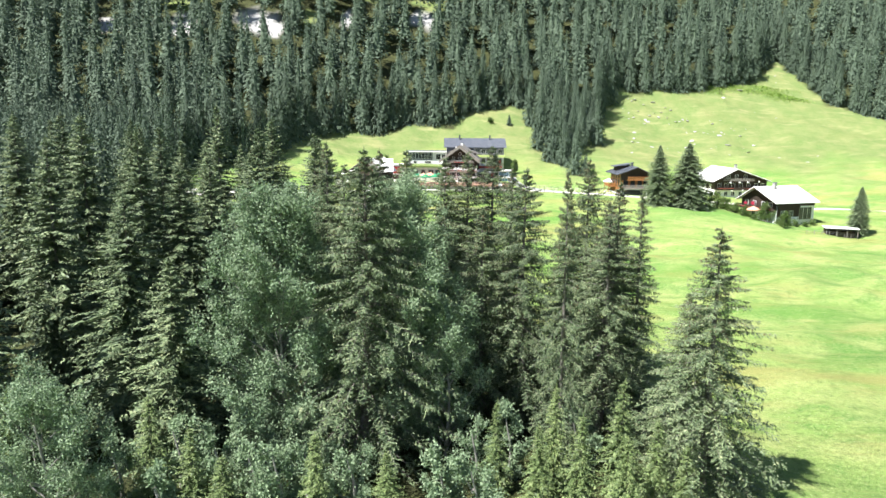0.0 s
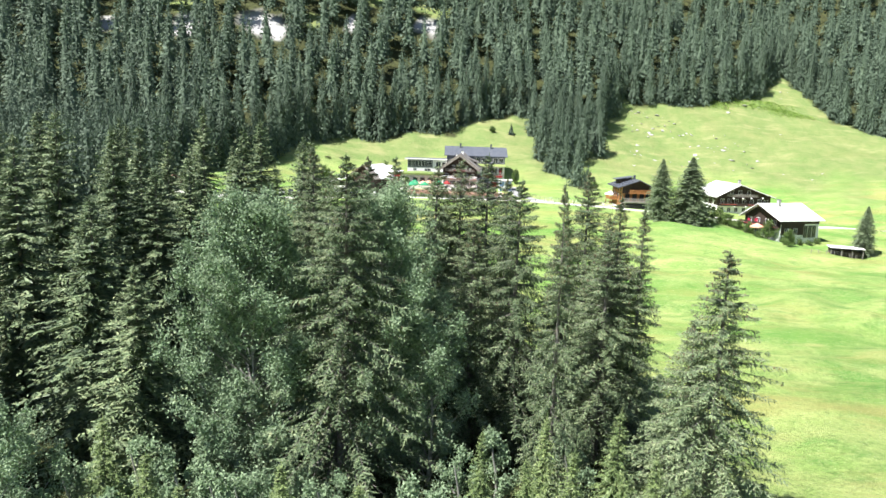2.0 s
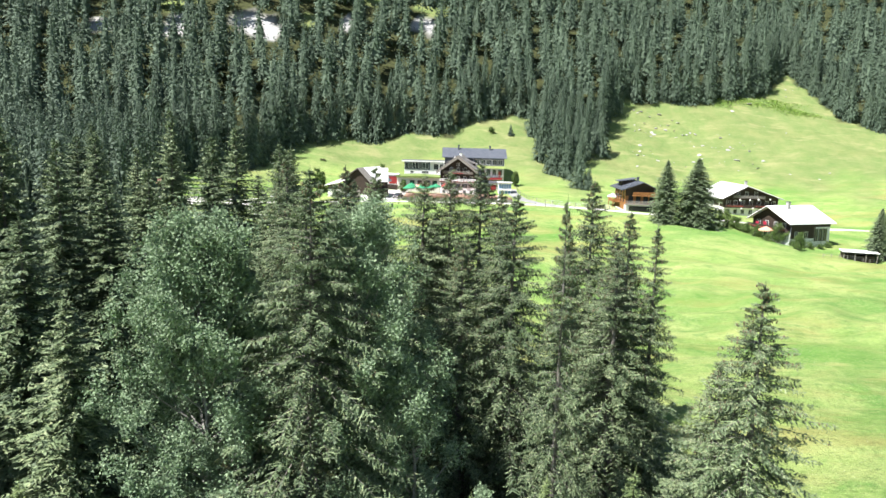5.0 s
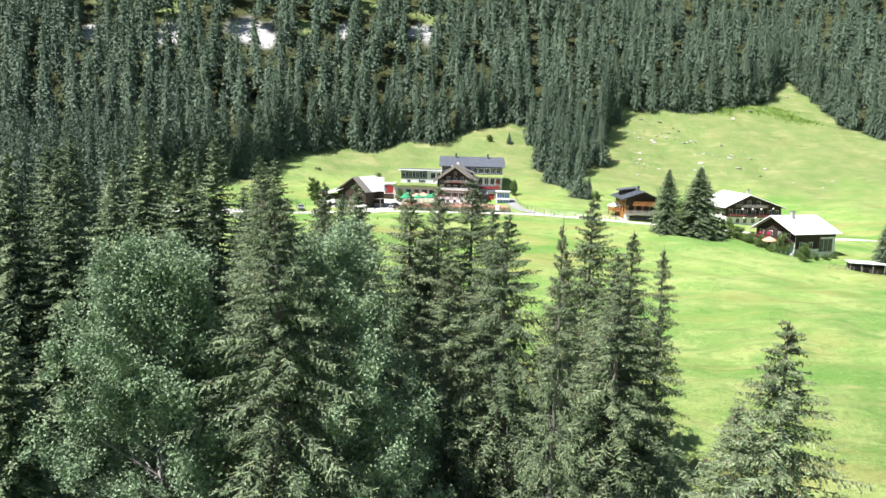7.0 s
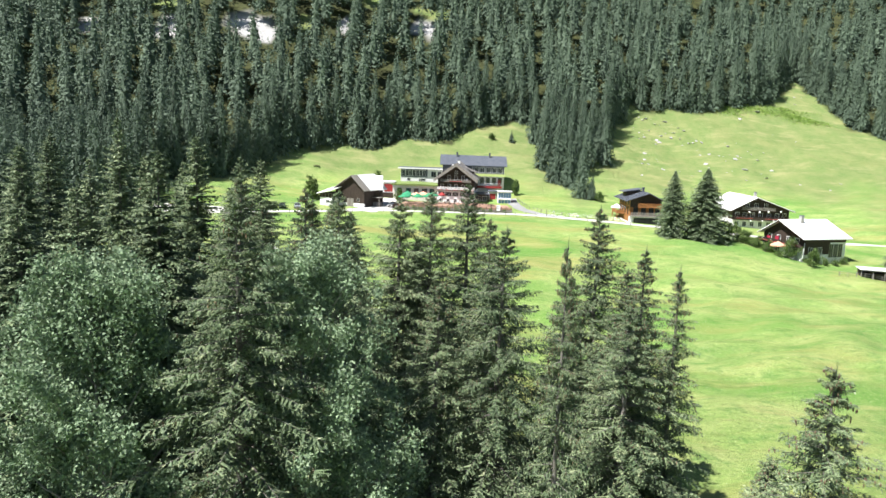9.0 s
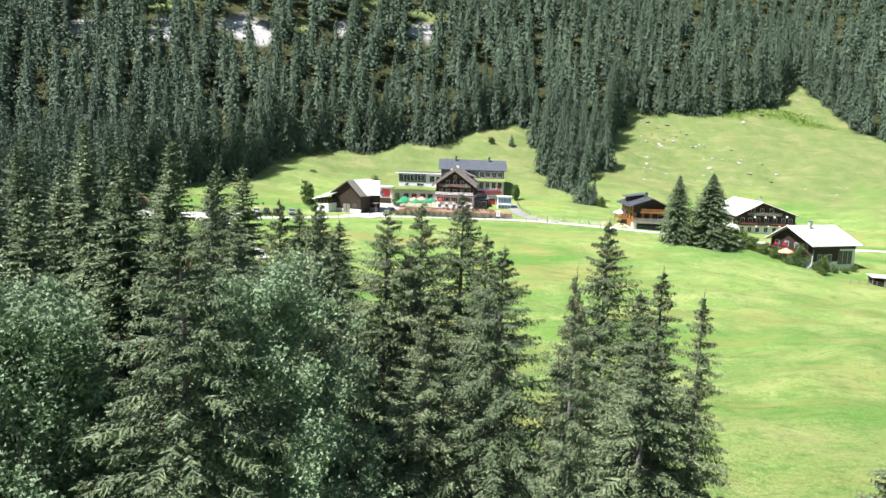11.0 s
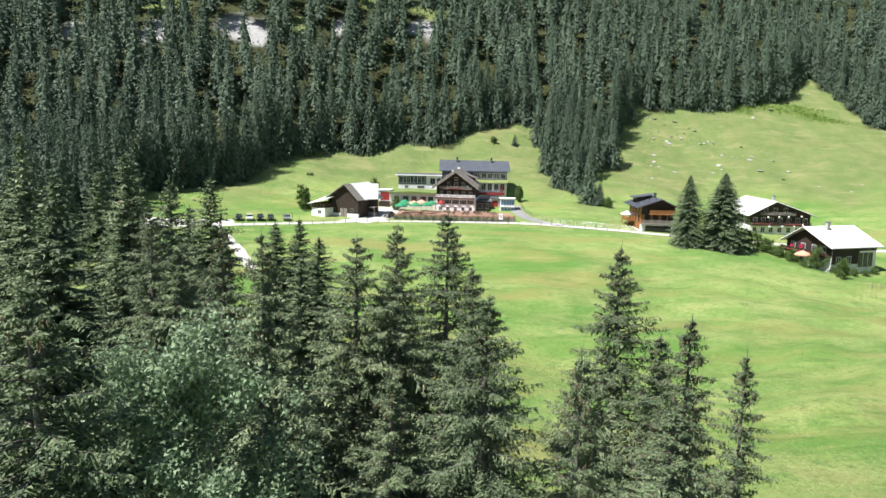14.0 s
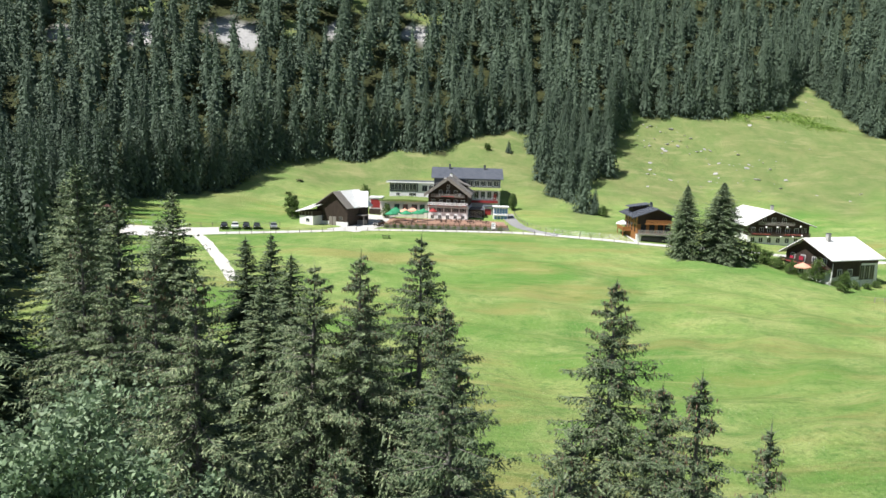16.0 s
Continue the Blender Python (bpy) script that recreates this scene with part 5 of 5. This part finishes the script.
P_BLACK = material("black_car_paint", [(0.015, 0.015, 0.018), (0.022, 0.022, 0.025)], 0.25, 1, spec=0.6)
P_WHITE = material("white_car_paint", [(0.72, 0.72, 0.72), (0.78, 0.78, 0.78)], 0.3, 1, spec=0.6)
P_GREY = material("grey_car_paint", [(0.20, 0.21, 0.23), (0.25, 0.26, 0.28)], 0.3, 1, spec=0.6)
P_OLIVE = material("dark_green_car_paint", [(0.02, 0.03, 0.02), (0.03, 0.04, 0.025)], 0.3, 1, spec=0.6)
for x_, y_, p_, l_, t_ in ((-51.5, 214.6, P_BLACK, "black estate car parked beside the road", 0.0), (-48.9, 215.4, P_WHITE, "white car parked beside the road", 0.05), (-46.3, 216.3, P_BLACK, "black car parked beside the road", 0.1),
                           (-43.7, 217.1, P_OLIVE, "dark green car parked beside the road", 0.0), (-39.6, 218.4, P_GREY, "grey car parked beside the road", 0.0)):
    car(x_, y_, float(height(x_, y_)) + 0.03, 196, p_, l_, t_)
car(-13.2, 232.0, float(height(-13.2, 232.0)) + 0.09, 160, P_BLACK, "black car parked in the gravel yard by the terrace", 0.1)

# ---- rocks on the upper pasture ----
def rock_mesh(seed):
    r = random.Random(seed)
    bm = bmesh.new()
    bmesh.ops.create_icosphere(bm, subdivisions=2, radius=1)
    for v in bm.verts:
        k = 1 + 0.35 * noise.noise(v.co * 1.3 + Vector((seed * 7.1, 0, 0))) + 0.12 * noise.noise(v.co * 3.7)
        v.co = v.co * k
        v.co.z *= 0.55
    me = bpy.data.meshes.new("rock")
    bm.to_mesh(me)
    bm.free()
    me.materials.append(M_ROCK)
    return me


ROCKS = [rock_mesh(i) for i in range(5)]
rr = random.Random(8)


def rock(x, y, s, tilt=0.0):
    o = new("boulder", ROCKS[rr.randrange(5)])
    o.matrix_basis = pose(x, y, float(height(x, y)) + 0.04 * s, tilt + rr.uniform(-15, 15), rr.uniform(-15, 15), rr.uniform(0, 360)) @ Matrix.Diagonal((s, s * rr.uniform(0.6, 1.0), s * rr.uniform(0.3, 0.6), 1))
    tagged(o, "pale limestone boulder lying in the pasture grass", "boulder", "boulders on the upper pasture")


for x_, y_, s_ in ((90, 345, 1.2), (93, 345, 1.6), (102, 345, 1.6), (107, 341, 0.9), (86, 338, 0.7), (88, 335, 0.7), (87, 330, 0.9), (93, 337, 0.9), (104, 337, 1.0), (102, 333, 1.5),
                   (95, 331, 1.3), (96, 330, 1.6), (94, 328, 1.0), (113, 332, 1.1), (115, 331, 1.5), (87, 319, 1.6), (85, 313, 1.2), (80, 296, 0.9), (111, 320, 0.8), (119, 320, 0.6),
                   (125, 317, 2.2), (127, 320, 1.1), (111, 313, 1.5), (125, 307, 1.8), (102, 302, 0.7), (133, 321, 0.8), (132, 302, 1.0), (149, 357, 1.8), (138, 349, 1.4)):
    rock(x_, y_, 0.72 * s_, 28)
for cx, cy, n, sp in ((103, 335, 7, 7), (92, 332, 5, 5), (118, 326, 5, 8), (128, 318, 9, 7), (110, 306, 8, 9), (100, 345, 6, 6), (140, 330, 6, 10), (172, 378, 7, 7), (160, 360, 6, 8), (86, 312, 5, 6), (135, 300, 6, 12)):
    for _ in range(n):
        rock(rr.gauss(cx, sp), rr.gauss(cy, sp * 0.6), rr.choice((0.25, 0.3, 0.4, 0.5, 0.6, 0.9)))

# ---- bushes and garden trees ----
M_LEAF_GREEN = material("garden_leaves", [(0.085, 0.145, 0.035), (0.12, 0.185, 0.05), (0.17, 0.22, 0.075)], 0.6, 0.5, 2.0, island=0.35, spec=0.3, through_light=0.25)


def bush(x, y, h, r, bottom, seed, label, name="bush", leaves=2200, leaf=0.22):
    crown, trunk = broadleaf(seed, h, r, bottom, leaves, leaf, 120)
    t = rooted(name, x, y, label, "bush" if name == "bush" else "tree")
    part("crown", link_mesh("bush_crown", *crown, M_LEAF_GREEN), t)
    part("trunk", link_mesh("bush_trunk", *trunk, M_BARK, True), t)


# ---- fences ----
def fence(name, points, gap, label, wires=2, h=1.1):
    f = tagged(new(name), label, "fence")
    p = np.array(points, float)
    seg = np.hypot(*np.diff(p, axis=0).T)
    at = np.concatenate(((0,), np.cumsum(seg)))
    d = np.arange(0, at[-1], gap)
    xs, ys = np.interp(d, at, p[:, 0]), np.interp(d, at, p[:, 1])
    bm = bmesh.new()
    box_into(bm, -0.06, 0.06, -0.06, 0.06, -0.3, h)
    me = bpy.data.meshes.new("post")
    bm.to_mesh(me)
    bm.free()
    me.materials.append(M_GREYWOOD)
    zs = height(xs, ys)
    for x, y, z in zip(xs, ys, zs):
        o = new("post", me)
        o.matrix_basis = pose(x, y, z, rr.uniform(-3, 3), rr.uniform(-3, 3), rr.uniform(0, 90))
        o.parent = f
    for k in range(wires):
        v, q = tube(np.stack((xs, ys, zs + h * (0.55 + 0.4 * k)), 1), np.full(len(xs), 0.018), 4)
        part("wire", link_mesh("wire", v, q, M_METAL), f)


fence("pasture_fence", [(-48, 205.8), (-40, 209.6), (-28, 214.8), (-20, 218.8), (-8, 220.6), (8, 223.2), (23, 222.6), (31, 220.6), (38, 217.8), (46, 214.6), (57, 209)], 3.0, "wooden post and wire fence along the gravel road")
fence("pasture_fence", [(-75, 212), (-60, 213.5), (-54, 218.5), (-44, 221), (-38, 226)], 3.0, "wooden post and wire fence behind the parked cars")
fence("lane_fence", [(27.2, 256), (27.8, 247), (29.5, 238), (33, 229), (40, 223.5), (50, 219), (55, 216)], 2.6, "wooden fence beside the tarmac lane")
fence("garden_fence", [(94, 176.5), (98.6, 175.6), (102.6, 174.9), (107.6, 175.5)], 1.8, "short wooden garden fence by the shed")
for i in range(16):
    bush(-10.6 + i * 2.1, 227.7, 0.9 + 0.25 * (i % 3), 0.75, 0.05, 120 + i % 4, "low green plant along the terrace wall", leaves=420, leaf=0.15)
board = tagged(new("notice_board"), "white notice board on posts at the roadside", "sign")
board.matrix_basis = pose(18.9, 226.9, float(height(18.9, 226.9)))
block("panel", -0.55, 0.55, -0.05, 0.05, 0.7, 2.4, M_WHITE, board)
for s_ in (-1, 1):
    block("post", s_ * 0.5 - 0.05, s_ * 0.5 + 0.05, -0.04, 0.04, -0.3, 0.7, M_GREYWOOD, board)
block("text_bar", -0.35, 0.35, -0.062, -0.05, 1.9, 2.0, M_SLATE, board)
block("text_bar", -0.35, 0.25, -0.062, -0.05, 1.6, 1.7, M_SLATE, board)
block("text_bar", -0.35, 0.30, -0.062, -0.05, 1.3, 1.4, M_SLATE, board)

bush(-39.2, 238.2, 7.0, 3.4, 0.8, 21, "round leafy tree beside the barn", "leafy_tree", 7000, 0.28)
bush(26.9, 260.5, 5.6, 1.5, 0.6, 22, "slim leafy tree beside the hotel wing", "leafy_tree")
bush(-12.4, 247.6, 4.2, 1.9, 0.8, 23, "leafy bush on the terrace by the white hall")
bush(55.5, 257.0, 3.0, 1.6, 0.3, 24, "round bush at the foot of the grove")
bush(89.1, 190.0, 5.0, 2.2, 1.0, 25, "young fruit tree in the chalet garden", "fruit_tree")
bush(91.5, 183.5, 4.0, 1.6, 0.8, 26, "young fruit tree in the chalet garden", "fruit_tree")
bush(95.5, 190.8, 2.6, 1.3, 0.3, 36, "small bush by the chalet wall")
bush(86.4, 196.2, 2.4, 1.5, 0.2, 37, "garden bush beside the chalet")
for i, (x_, y_, h_, r_) in enumerate(((76.6, 200.2, 5.2, 2.3), (79.6, 200.6, 4.6, 2.3), (82.2, 200.2, 3.6, 1.9), (74.0, 201.5, 4.4, 2.0), (84.6, 199.0, 2.6, 1.6))):
    bush(x_, y_, h_, r_, 0.2, 27 + i, "dense dark green bush next to the twin spruces", leaves=2600)
for i, (x_, y_) in enumerate(((92.6, 189.4), (94.4, 188.8), (97.6, 189.6), (100.8, 190.4), (86.0, 189.6), (84.4, 193.6), (103.4, 191.6), (82.8, 197.0))):
    bush(x_, y_, 1.3 + 0.4 * (i % 3), 1.0, 0.1, 50 + i, "low flowering garden bush by the chalet", leaves=900, leaf=0.16)
bush(20.5, 303.5, 2.2, 1.3, 0.2, 33, "low bush on the pasture slope")
bush(-21.5, 268.5, 4.2, 1.9, 0.4, 34, "leafy bush behind the low hotel wing")
plant(BUSHY, 109.0, 180.0, 12.8 / H0, 0.64, 20, "light green spruce beside the field shed", "")
plant(EDGE[0], 28.5, 303.7, 4.8 / H0, 0.35, 0, "young spruce alone on the slope", "")
plant(EDGE[1], 52.5, 258.5, 7.5 / H0, 0.5, 70, "young spruce at the foot of the grove", "grove spruces")


def dock_patch(name, spots, count, leaf, label):
    """Loose drifts of broad yellow-green weeds on the pasture."""
    rng = np.random.default_rng(17)
    spots = np.array(spots, float)
    k = rng.integers(0, len(spots), count)
    xy = spots[k, :2] + rng.normal(0, 1, (count, 2)) * spots[k, 2:]
    o = np.concatenate((xy, height(xy[:, 0], xy[:, 1])[:, None] + 0.1), 1)
    d = unit(rng.normal(0, 1, (count, 3)) * (1, 1, 0.4) + (0, 0, 0.5)) * (leaf * rng.uniform(0.6, 1.4, count))[:, None]
    w = unit(np.cross(d, rng.normal(0, 1, (count, 3)))) * (leaf * rng.uniform(0.3, 0.5, count))[:, None]
    tagged(new(name, link_mesh(name, *shards(o, d, w), M_DOCK)), label, "plants", kind="stuff")


M_DOCK = material("dock_leaves", [(0.19, 0.31, 0.055), (0.26, 0.37, 0.085), (0.15, 0.25, 0.045)], 0.6, 0.3, 2.0, island=0.3, through_light=0.15)
dock_patch("dock_plants", [(134, 355, 5, 2.2), (146, 359, 6, 2.2), (158, 360, 6, 1.8), (168, 357, 4, 2.4), (173, 353, 5, 1.6), (166, 364, 6, 1.8)], 4200, 0.55, "drifts of yellow-green dock on the upper pasture")
